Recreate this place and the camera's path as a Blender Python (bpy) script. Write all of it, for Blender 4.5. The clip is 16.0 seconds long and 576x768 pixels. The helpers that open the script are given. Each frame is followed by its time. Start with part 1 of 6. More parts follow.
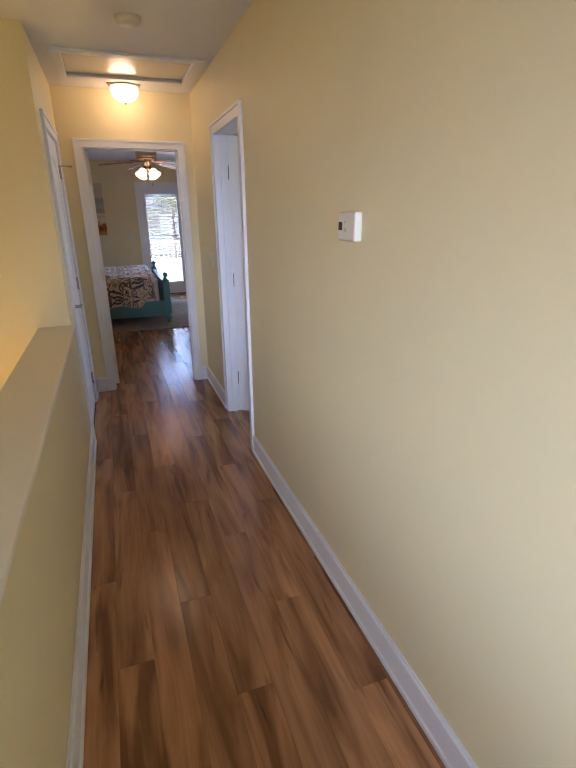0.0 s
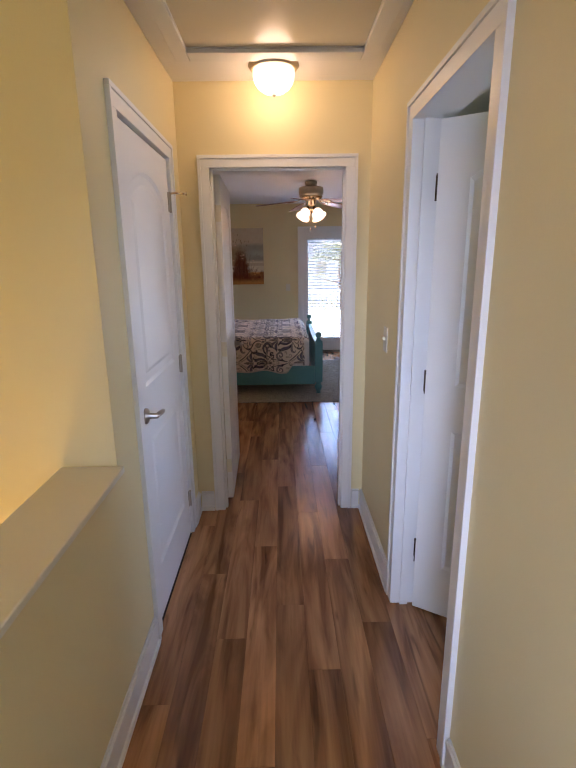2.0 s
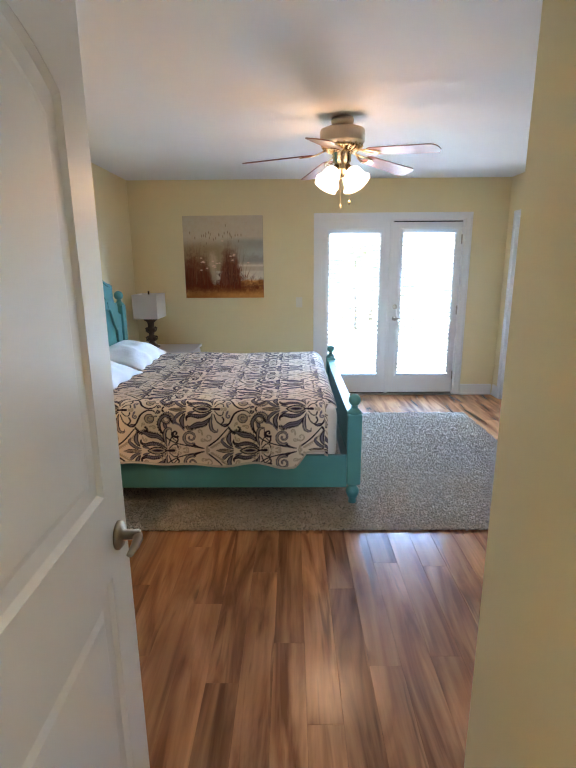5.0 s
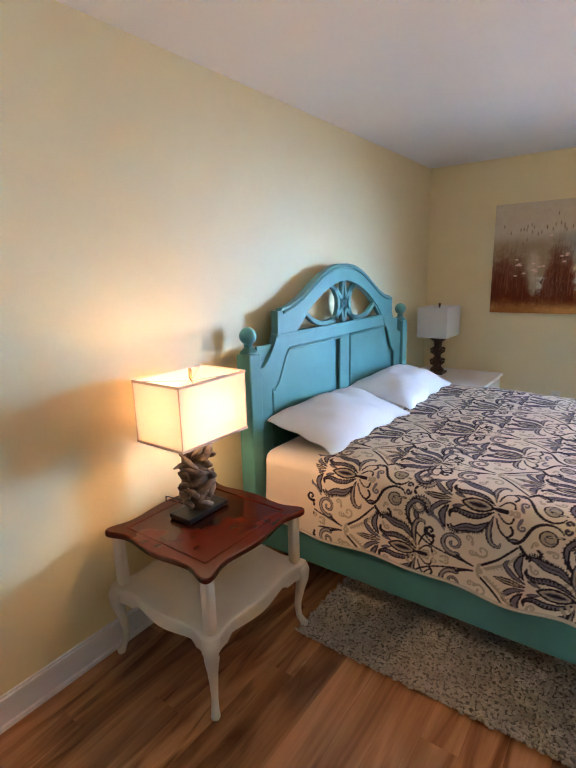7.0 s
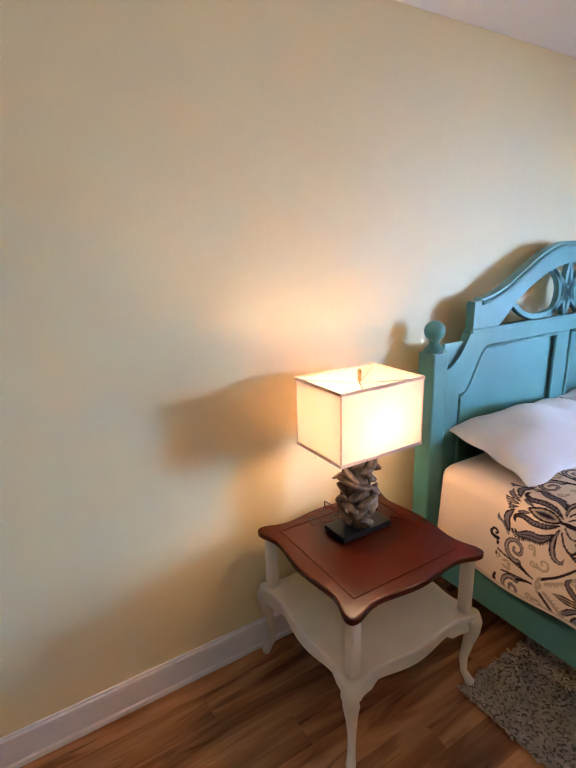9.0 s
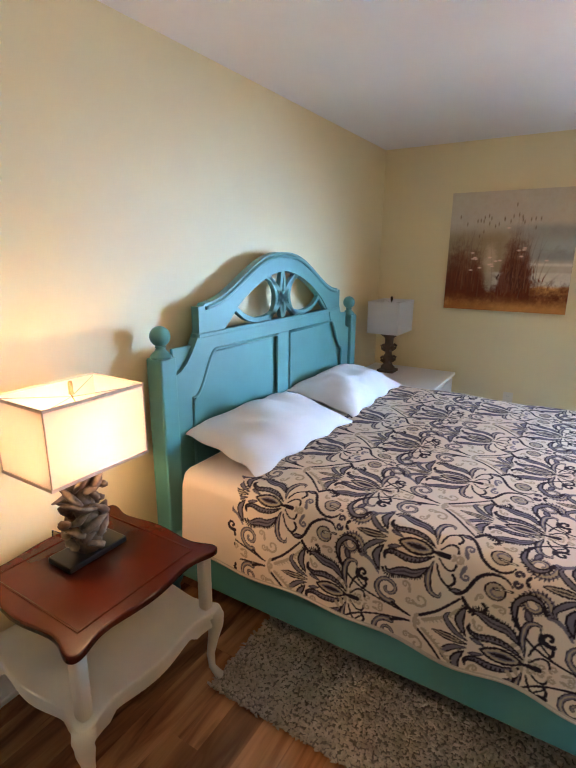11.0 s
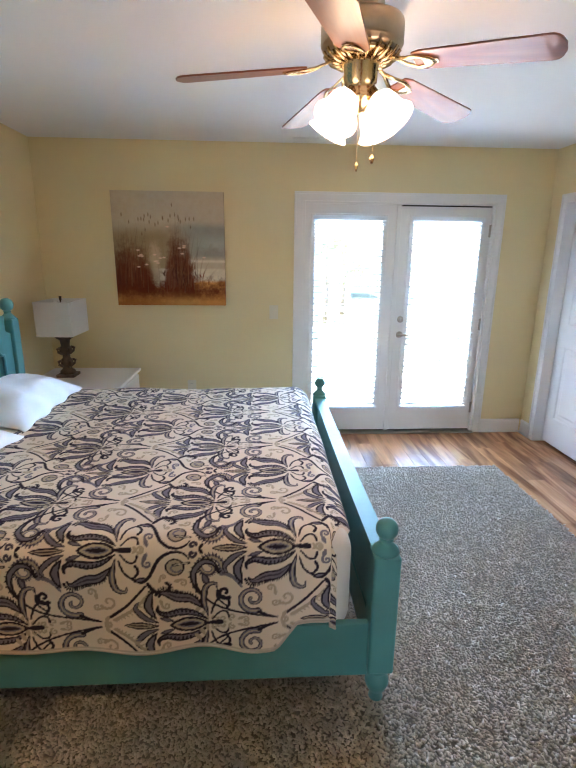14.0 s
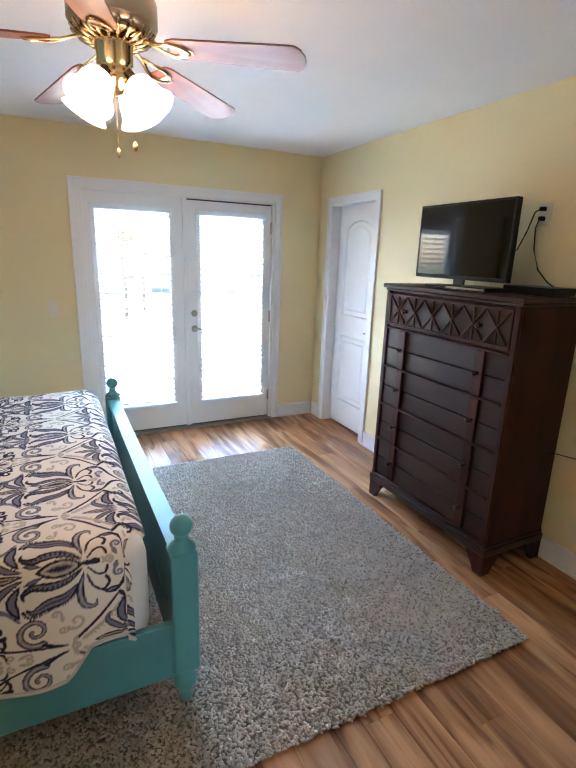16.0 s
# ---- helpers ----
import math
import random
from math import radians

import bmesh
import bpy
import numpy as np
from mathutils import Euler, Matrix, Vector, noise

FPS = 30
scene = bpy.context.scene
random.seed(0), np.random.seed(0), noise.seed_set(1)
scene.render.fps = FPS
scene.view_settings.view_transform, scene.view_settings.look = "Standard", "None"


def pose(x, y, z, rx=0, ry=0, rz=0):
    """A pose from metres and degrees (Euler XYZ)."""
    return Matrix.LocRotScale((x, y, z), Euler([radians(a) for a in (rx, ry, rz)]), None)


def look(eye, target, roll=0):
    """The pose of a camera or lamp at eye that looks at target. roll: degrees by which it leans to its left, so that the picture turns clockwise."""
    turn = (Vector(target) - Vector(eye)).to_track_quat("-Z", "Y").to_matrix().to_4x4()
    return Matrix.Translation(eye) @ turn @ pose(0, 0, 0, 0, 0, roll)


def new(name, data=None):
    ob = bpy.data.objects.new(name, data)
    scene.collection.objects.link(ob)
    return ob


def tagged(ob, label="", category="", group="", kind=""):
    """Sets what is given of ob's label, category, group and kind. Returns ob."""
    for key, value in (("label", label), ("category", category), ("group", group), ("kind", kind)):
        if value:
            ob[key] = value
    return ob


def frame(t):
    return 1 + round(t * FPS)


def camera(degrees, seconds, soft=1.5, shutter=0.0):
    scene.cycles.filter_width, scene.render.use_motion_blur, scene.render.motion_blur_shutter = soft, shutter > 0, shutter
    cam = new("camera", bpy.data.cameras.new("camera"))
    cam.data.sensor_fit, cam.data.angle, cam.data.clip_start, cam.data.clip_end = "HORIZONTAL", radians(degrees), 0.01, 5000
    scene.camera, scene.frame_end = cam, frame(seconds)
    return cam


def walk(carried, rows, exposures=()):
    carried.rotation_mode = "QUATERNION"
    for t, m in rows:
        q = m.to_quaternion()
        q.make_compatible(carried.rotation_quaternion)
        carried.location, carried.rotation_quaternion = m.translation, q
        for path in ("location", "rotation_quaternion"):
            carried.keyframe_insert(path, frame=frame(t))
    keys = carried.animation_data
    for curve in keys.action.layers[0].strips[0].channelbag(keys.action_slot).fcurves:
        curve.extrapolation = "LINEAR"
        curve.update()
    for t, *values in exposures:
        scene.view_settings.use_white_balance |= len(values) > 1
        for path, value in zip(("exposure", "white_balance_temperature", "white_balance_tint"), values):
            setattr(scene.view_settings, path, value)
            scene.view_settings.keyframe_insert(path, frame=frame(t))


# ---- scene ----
cam = camera(61.9, 16.0, soft=1.6)
PATH = [
    (0, (0.809, 0.491, 1.542), (1.434, 2.268, 0.87), -0.7),
    (0.5, (0.946, 0.845, 1.554), (1.349, 2.699, 0.922), -0.1),
    (1, (0.961, 1.265, 1.525), (1.147, 3.167, 0.936), -0.4),
    (1.5, (1.008, 1.728, 1.545), (1.089, 3.655, 1.016), -0.8),
    (2, (1.07, 2.192, 1.554), (1.093, 4.13, 1.059), -0.7),
    (2.5, (1.065, 2.692, 1.542), (1.069, 4.632, 1.058), -0.9),
    (3, (1.133, 3.164, 1.546), (1.123, 5.106, 1.067), -0.6),
    (3.2, (1.151, 3.356, 1.56), (1.138, 5.298, 1.08), -0.5),
    (5.3, (1.108, 5.064, 1.538), (1.086, 7.007, 1.061), -0.4),
    (5.5, (1.114, 5.203, 1.54), (1.044, 7.146, 1.07), -0.5),
    (6, (1.127, 5.527, 1.54), (0.75, 7.44, 1.094), -0.1),
    (6.5, (1.065, 5.763, 1.562), (0.317, 7.564, 1.12), -0.5),
    (6.6, (1.044, 5.79, 1.569), (0.235, 7.563, 1.119), -0.5),
    (7, (0.966, 5.929, 1.563), (-0.184, 7.503, 1.117), -1.5),
    (7.5, (0.889, 6.056, 1.568), (-0.666, 7.233, 1.125), -2.7),
    (8, (0.827, 6.096, 1.589), (-0.935, 6.911, 1.106), -2.7),
    (8.5, (0.796, 6.119, 1.59), (-0.966, 6.927, 1.095), -2.2),
    (9, (0.801, 6.17, 1.606), (-0.852, 7.164, 1.078), -1.8),
    (9.5, (0.824, 6.212, 1.606), (-0.683, 7.413, 1.069), -1.2),
    (10, (0.84, 6.241, 1.59), (-0.501, 7.629, 1.065), -0.7),
    (10.2, (0.857, 6.267, 1.594), (-0.418, 7.715, 1.068), -0.4),
    (12.3, (0.97, 6.343, 1.602), (0.415, 8.198, 1.102), 0.5),
    (12.5, (0.984, 6.348, 1.604), (0.503, 8.223, 1.1), 0.5),
    (13, (1.024, 6.36, 1.584), (0.725, 8.273, 1.083), 0.2),
    (13.5, (1.047, 6.349, 1.602), (0.958, 8.279, 1.086), 0.4),
    (14, (1.081, 6.346, 1.599), (1.192, 8.275, 1.083), 0.6),
    (14.5, (1.112, 6.352, 1.587), (1.418, 8.261, 1.073), 0.9),
    (15, (1.129, 6.351, 1.591), (1.628, 8.216, 1.07), 1.3),
    (15.5, (1.148, 6.36, 1.584), (1.837, 8.163, 1.062), 1.7),
    (16, (1.177, 6.342, 1.596), (2.035, 8.072, 1.075), 1.9),
]
EXPOSURE = [(0.0, 2.82, 6550, 36), (1.0, 3.10, 6600, 36), (3.2, 2.94, 6700, 36), (5.0, 4.24, 6300, 17), (9.0, 4.22, 6300, 30), (12.5, 4.24, 6500, 18), (16.0, 4.22, 6500, 18)]
walk(cam, [(t, look(eye, target, roll)) for t, eye, target, roll in PATH], EXPOSURE)

# ---- light ----
world = bpy.data.worlds.new("sky")
scene.world = world
world.use_nodes = True
wn = world.node_tree.nodes
sky = wn.new("ShaderNodeTexSky")
sky.sky_type = "NISHITA"
sky.sun_disc = False
sky.sun_elevation = radians(55)
sky.sun_rotation = radians(275.5)
world.node_tree.links.new(sky.outputs[0], wn["Background"].inputs[0])
wn["Background"].inputs[1].default_value = 0.15


def lamp(name, kind, energy, color, place, size=0.05, target=None, size_y=0.0):
    data = bpy.data.lights.new(name, kind)
    data.energy, data.color = energy, color
    ob = new(name, data)
    if kind == "AREA":
        data.size = size
        if size_y:
            data.shape, data.size_y = "RECTANGLE", size_y
    elif kind == "SUN":
        data.angle = size
    else:
        data.shadow_soft_size = size
    ob.matrix_world = look(place, target) if target else Matrix.Translation(place)
    return ob


lamp("sun", "SUN", 5.0, (1.0, 0.95, 0.87), (-6.2, 10.6, 9.0), radians(0.5), (0, 10, 0))
WARM = (1.0, 0.70, 0.40)
SKY = (0.34, 0.645, 1.0)
HALL_W, FAN_W, BED_W, DOOR_W = 0.25, 0.52, 0.36, 52.0
lamp("hall_bulb", "POINT", HALL_W, WARM, (1.05, 4.80, 2.37), 0.04)
lamp("bedside_bulb", "POINT", BED_W, (1.0, 0.55, 0.24), (-0.463, 7.22, 1.04), 0.022)
for k in range(4):
    a = radians(45 + 90 * k)
    lamp("fan_bulb", "POINT", FAN_W / 4, (1.0, 0.52, 0.20), (1.445 + 0.13 * math.cos(a), 8.30 + 0.13 * math.sin(a), 2.005), 0.02)
lamp("daylight_french_door", "AREA", DOOR_W, SKY, (2.6, 14.5, 3.75), 3.5, (2.3, 8.5, 0.4), 2.2)
lamp("daylight_balcony_side", "AREA", 68.0, SKY, (5.75, 13.05, 1.7), 2.4, (-0.6, 8.2, 1.6), 1.5)
lamp("daylight_deck_bounce", "AREA", 4.5, (0.60, 0.80, 1.0), (2.2, 11.7, 0.15), 1.7, (0.2, 7.6, 2.4), 1.0)
lamp("daylight_side_room", "AREA", 1.0, SKY, (3.75, 2.7, 1.45), 1.2, (0.52, 4.3, 1.2), 1.1).data.spread = radians(80)
hall_sky = lamp("daylight_hall_window", "AREA", 4.6, (0.52, 0.74, 1.0), (0.05, -2.75, 1.3), 1.4, (1.57, 0.7, 0.7), 1.5)
hall_sky.data.spread = radians(42)
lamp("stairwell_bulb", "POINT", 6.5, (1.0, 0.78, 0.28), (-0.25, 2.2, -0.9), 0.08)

# ---- materials ----


def mat(name, color, rough=0.5, metal=0.0, vary=0.0, scale=3.0, bump=0.0, bump_scale=80.0, other=None, spec=0.5, sheen=0.0, wear=0.06):
    """A surface with colour drift at two scales and a fine relief."""
    m = bpy.data.materials.new(name)
    m.use_nodes = True
    nt = m.node_tree
    b = nt.nodes["Principled BSDF"]
    b.inputs["Base Color"].default_value = (*color, 1)
    b.inputs["Roughness"].default_value = rough
    b.inputs["Metallic"].default_value = metal
    b.inputs["Specular IOR Level"].default_value = spec
    if sheen:
        b.inputs["Sheen Weight"].default_value = sheen
    tc = nt.nodes.new("ShaderNodeTexCoord")
    if vary:
        n1 = nt.nodes.new("ShaderNodeTexNoise")
        n1.inputs["Scale"].default_value = scale
        n1.inputs["Detail"].default_value = 6
        nt.links.new(tc.outputs["Object"], n1.inputs["Vector"])
        r = nt.nodes.new("ShaderNodeMapRange")
        r.inputs[1].default_value, r.inputs[2].default_value = 0.3, 0.7
        nt.links.new(n1.outputs[0], r.inputs[0])
        mx = nt.nodes.new("ShaderNodeMix")
        mx.data_type = "RGBA"
        o = other or tuple(c * (1 - vary) for c in color)
        mx.inputs[6].default_value = (*color, 1)
        mx.inputs[7].default_value = (*o, 1)
        nt.links.new(r.outputs[0], mx.inputs[0])
        nt.links.new(mx.outputs[2], b.inputs["Base Color"])
        r2 = nt.nodes.new("ShaderNodeMapRange")
        r2.inputs[3].default_value, r2.inputs[4].default_value = max(0.02, rough - wear), min(1, rough + wear)
        n2 = nt.nodes.new("ShaderNodeTexNoise")
        n2.inputs["Scale"].default_value = scale * 7
        nt.links.new(tc.outputs["Object"], n2.inputs["Vector"])
        nt.links.new(n2.outputs[0], r2.inputs[0])
        nt.links.new(r2.outputs[0], b.inputs["Roughness"])
    if bump:
        n3 = nt.nodes.new("ShaderNodeTexNoise")
        n3.inputs["Scale"].default_value = bump_scale
        n3.inputs["Detail"].default_value = 4
        nt.links.new(tc.outputs["Object"], n3.inputs["Vector"])
        bp = nt.nodes.new("ShaderNodeBump")
        bp.inputs["Strength"].default_value = bump
        bp.inputs["Distance"].default_value = 0.004
        nt.links.new(n3.outputs[0], bp.inputs["Height"])
        nt.links.new(bp.outputs[0], b.inputs["Normal"])
    return m


def wood(name, dark, light, axis=1, scale=1.0, rough=0.35, rand=True, coat=0.0, tone=0.35, streak=0.40, spec=0.5):
    """Streaked wood; the grain runs along the axis, and each piece shifts it by its own random number."""
    m = bpy.data.materials.new(name)
    m.use_nodes = True
    nt = m.node_tree
    b = nt.nodes["Principled BSDF"]
    b.inputs["Coat Weight"].default_value = coat
    b.inputs["Specular IOR Level"].default_value = spec
    b.inputs["Coat Roughness"].default_value = 0.15
    tc = nt.nodes.new("ShaderNodeTexCoord")
    info = nt.nodes.new("ShaderNodeObjectInfo")
    off = nt.nodes.new("ShaderNodeVectorMath")
    off.operation = "SCALE"
    off.inputs[0].default_value = (37.0, 11.0, 23.0)
    nt.links.new(info.outputs["Random"], off.inputs["Scale"])
    add = nt.nodes.new("ShaderNodeVectorMath")
    nt.links.new(tc.outputs["Object"], add.inputs[0])
    if rand:
        nt.links.new(off.outputs[0], add.inputs[1])

    def noise_at(along, across, detail, dist=0.0):
        mp = nt.nodes.new("ShaderNodeMapping")
        s = [across * scale] * 3
        s[axis] = along * scale
        mp.inputs["Scale"].default_value = s
        nt.links.new(add.outputs[0], mp.inputs["Vector"])
        n = nt.nodes.new("ShaderNodeTexNoise")
        n.inputs["Scale"].default_value = 1.0
        n.inputs["Detail"].default_value = detail
        n.inputs["Distortion"].default_value = dist
        nt.links.new(mp.outputs[0], n.inputs["Vector"])
        return n.outputs[0]

    broad, fine, knots = noise_at(1.1, 9, 5, 1.2), noise_at(3, 80, 3), noise_at(1.6, 16, 2, 1.6)
    ramp = nt.nodes.new("ShaderNodeValToRGB")
    e = ramp.color_ramp.elements
    e[0].position, e[0].color = 0.34, (*dark, 1)
    e[1].position, e[1].color = 0.68, (*light, 1)
    mid = ramp.color_ramp.elements.new(0.5)
    mid.color = (*[(a * 0.45 + c * 0.55) for a, c in zip(dark, light)], 1)
    nt.links.new(broad, ramp.inputs[0])
    mx = nt.nodes.new("ShaderNodeMix")
    mx.data_type, mx.blend_type = "RGBA", "MULTIPLY"
    mx.inputs[0].default_value = 0.38
    fr = nt.nodes.new("ShaderNodeMapRange")
    fr.inputs[1].default_value, fr.inputs[2].default_value = 0.3, 0.6
    fr.inputs[3].default_value = 0.55
    nt.links.new(fine, fr.inputs[0])
    nt.links.new(ramp.outputs[0], mx.inputs[6])
    nt.links.new(fr.outputs[0], mx.inputs[7])
    kr = nt.nodes.new("ShaderNodeMapRange")
    kr.inputs[1].default_value, kr.inputs[2].default_value = 0.62, 0.76
    kr.inputs[3].default_value, kr.inputs[4].default_value = 1.0, streak
    nt.links.new(knots, kr.inputs[0])
    mk = nt.nodes.new("ShaderNodeMix")
    mk.data_type, mk.blend_type = "RGBA", "MULTIPLY"
    mk.inputs[0].default_value = 1.0
    nt.links.new(mx.outputs[2], mk.inputs[6])
    nt.links.new(kr.outputs[0], mk.inputs[7])
    tr = nt.nodes.new("ShaderNodeMapRange")
    tr.inputs[3].default_value, tr.inputs[4].default_value = 1 - tone, 1 + tone
    nt.links.new(info.outputs["Random"], tr.inputs[0])
    mt = nt.nodes.new("ShaderNodeMix")
    mt.data_type, mt.blend_type = "RGBA", "MULTIPLY"
    mt.inputs[0].default_value = 1.0 if rand else 0.0
    nt.links.new(mk.outputs[2], mt.inputs[6])
    nt.links.new(tr.outputs[0], mt.inputs[7])
    nt.links.new(mt.outputs[2], b.inputs["Base Color"])
    rr = nt.nodes.new("ShaderNodeMapRange")
    rr.inputs[3].default_value, rr.inputs[4].default_value = rough - 0.06, rough + 0.1
    nt.links.new(fine, rr.inputs[0])
    nt.links.new(rr.outputs[0], b.inputs["Roughness"])
    bp = nt.nodes.new("ShaderNodeBump")
    bp.inputs["Strength"].default_value, bp.inputs["Distance"].default_value = 0.12, 0.002
    nt.links.new(fine, bp.inputs["Height"])
    nt.links.new(bp.outputs[0], b.inputs["Normal"])
    return m


def glow(name, color, strength):
    m = bpy.data.materials.new(name)
    m.use_nodes = True
    b = m.node_tree.nodes["Principled BSDF"]
    b.inputs["Base Color"].default_value = (0.85, 0.83, 0.78, 1)
    b.inputs["Emission Color"].default_value = (*color, 1)
    b.inputs["Emission Strength"].default_value = strength
    return m


def cloth_shade(name, color, through_color, weight=0.55):
    """Thin fabric that lets a bulb's light through."""
    m = bpy.data.materials.new(name)
    m.use_nodes = True
    nt = m.node_tree
    b = nt.nodes["Principled BSDF"]
    b.inputs["Base Color"].default_value = (*color, 1)
    b.inputs["Roughness"].default_value = 0.85
    tl = nt.nodes.new("ShaderNodeBsdfTranslucent")
    tl.inputs[0].default_value = (*through_color, 1)
    mx = nt.nodes.new("ShaderNodeMixShader")
    mx.inputs[0].default_value = weight
    wv = nt.nodes.new("ShaderNodeTexNoise")
    wv.inputs["Scale"].default_value = 400
    bp = nt.nodes.new("ShaderNodeBump")
    bp.inputs["Strength"].default_value, bp.inputs["Distance"].default_value = 0.2, 0.001
    nt.links.new(wv.outputs[0], bp.inputs["Height"])
    nt.links.new(bp.outputs[0], b.inputs["Normal"])
    nt.links.new(b.outputs[0], mx.inputs[1])
    nt.links.new(tl.outputs[0], mx.inputs[2])
    nt.links.new(mx.outputs[0], nt.nodes["Material Output"].inputs[0])
    return m


def glass(name, rough=0.0):
    m = bpy.data.materials.new(name)
    m.use_nodes = True
    b = m.node_tree.nodes["Principled BSDF"]
    b.inputs["Transmission Weight"].default_value = 1.0
    b.inputs["Roughness"].default_value = rough
    b.inputs["IOR"].default_value = 1.02
    return m


M_WALL = mat("yellow_wall_paint", (0.80, 0.69, 0.405), 0.55, vary=0.05, scale=1.2, bump=0.12, bump_scale=220)
M_CEIL = mat("ceiling_paint", (0.85, 0.845, 0.83), 0.7, vary=0.04, scale=1.5, bump=0.15, bump_scale=200)
M_TRIM = mat("white_gloss_paint", (0.80, 0.80, 0.79), 0.36, vary=0.03, scale=1.5, bump=0.01, bump_scale=30, wear=0.015)
M_FLOOR = wood("floor_planks", (0.18, 0.068, 0.028), (0.55, 0.265, 0.118), axis=1, rough=0.20, tone=0.20, streak=0.48)
M_SUB = mat("dark_underlay", (0.04, 0.025, 0.015), 0.8, vary=0.3)
M_TEAL = mat("teal_paint", (0.083, 0.29, 0.275), 0.36, vary=0.14, scale=5, bump=0.05, bump_scale=40)
M_SHEET = mat("white_sheet", (0.77, 0.71, 0.64), 0.9, vary=0.04, scale=6, bump=0.25, bump_scale=350, sheen=0.2)
M_PILLOW = mat("pillow_cotton", (0.82, 0.82, 0.84), 0.9, vary=0.03, scale=5, bump=0.15, bump_scale=500, sheen=0.2)
M_CHERRY = mat("cherry_top", (0.072, 0.0095, 0.0026), 0.20, vary=0.4, scale=7, bump=0.03, bump_scale=60, other=(0.050, 0.007, 0.0022), spec=0.28)
M_CREAM = mat("cream_paint", (0.72, 0.68, 0.57), 0.4, vary=0.08, scale=9, bump=0.05, bump_scale=50)
M_CHEST = wood("dark_chest_wood", (0.026, 0.0048, 0.0022), (0.062, 0.0115, 0.0045), axis=2, rough=0.40, rand=False, coat=0.0, streak=0.9, spec=0.22)
M_CHESTH = wood("dark_drawer_wood", (0.022, 0.0052, 0.0030), (0.048, 0.0110, 0.0055), axis=1, rough=0.34, rand=False, coat=0.0, streak=0.9, spec=0.38)
M_BLACK = mat("black_plastic", (0.008, 0.008, 0.009), 0.3, vary=0.2, scale=20, spec=0.25)
M_SCREEN = mat("tv_screen", (0.006, 0.006, 0.008), 0.05, vary=0.1, scale=2)
M_NICKEL = mat("brushed_nickel", (0.44, 0.40, 0.35), 0.32, metal=1.0, vary=0.1, scale=30)
M_BRONZE = mat("dark_bronze", (0.10, 0.075, 0.055), 0.28, metal=1.0, vary=0.3, scale=20)
M_BRASS = mat("polished_brass", (0.66, 0.50, 0.30), 0.20, metal=1.0, vary=0.08, scale=25)
M_PEWTER = mat("fan_pewter", (0.54, 0.46, 0.36), 0.34, metal=1.0, vary=0.12, scale=15)
M_BLADE = wood("fan_blade_wood", (0.15, 0.042, 0.019), (0.30, 0.098, 0.044), axis=0, rough=0.34, rand=False, coat=0.2, streak=0.8)
M_DRIFT = mat("driftwood", (0.30, 0.20, 0.12), 0.6, vary=0.7, scale=30, bump=0.7, bump_scale=70, other=(0.06, 0.040, 0.026))
M_CARVED = mat("carved_dark_wood", (0.11, 0.07, 0.045), 0.6, vary=0.5, scale=20, bump=0.4, bump_scale=60)
M_SHADE = cloth_shade("linen_shade", (0.80, 0.74, 0.66), (0.95, 0.83, 0.74))
M_SHADEW = cloth_shade("white_shade", (0.78, 0.77, 0.75), (0.7, 0.7, 0.68), 0.25)
M_SHADETRIM = mat("shade_trim", (0.66, 0.54, 0.46), 0.8, vary=0.1, scale=40)
M_FANGLASS = glow("lit_fan_glass", (1.0, 0.86, 0.66), 0.26)
M_DOMEGLASS = glow("lit_dome_glass", (1.0, 0.80, 0.50), 0.85)
M_BULB = glow("lit_bulb", (1.0, 0.75, 0.42), 3.0)
M_GLASS = glass("clear_glass")
M_SLAT = cloth_shade("blind_slat", (0.80, 0.82, 0.84), (0.76, 0.86, 0.92), 0.28)
M_PLASTIC = mat("white_plastic", (0.76, 0.71, 0.58), 0.35, vary=0.03, scale=20)
# Cap cream, lightened past the wall paint for ceiling light on its top.
M_CAP = mat("cream_cap_lit_top", (0.82, 0.77, 0.64), 0.4, vary=0.04, scale=3, bump=0.02, bump_scale=30)
# Near-black for rubber, and for shade painted into slots, vent and hatch gap.
M_DARKGAP = mat("dark_gap_and_rubber", (0.02, 0.018, 0.016), 0.7, vary=0.2, scale=20)
M_HATCH = mat("hatch_gloss_paint", (0.72, 0.66, 0.52), 0.18, vary=0.04, scale=3, bump=0.03, bump_scale=30)
M_LEAF = mat("leaf_green", (0.25, 0.30, 0.17), 0.55, vary=0.5, scale=1.5)
M_BARK = mat("bark", (0.28, 0.23, 0.18), 0.9, vary=0.4, scale=8, bump=0.6, bump_scale=20)
M_GRASS = mat("lawn", (0.14, 0.17, 0.09), 0.9, vary=0.4, scale=0.8, bump=0.5, bump_scale=20)
M_DECK = mat("grey_deck_boards", (0.72, 0.70, 0.67), 0.7, vary=0.15, scale=4, bump=0.2, bump_scale=60)


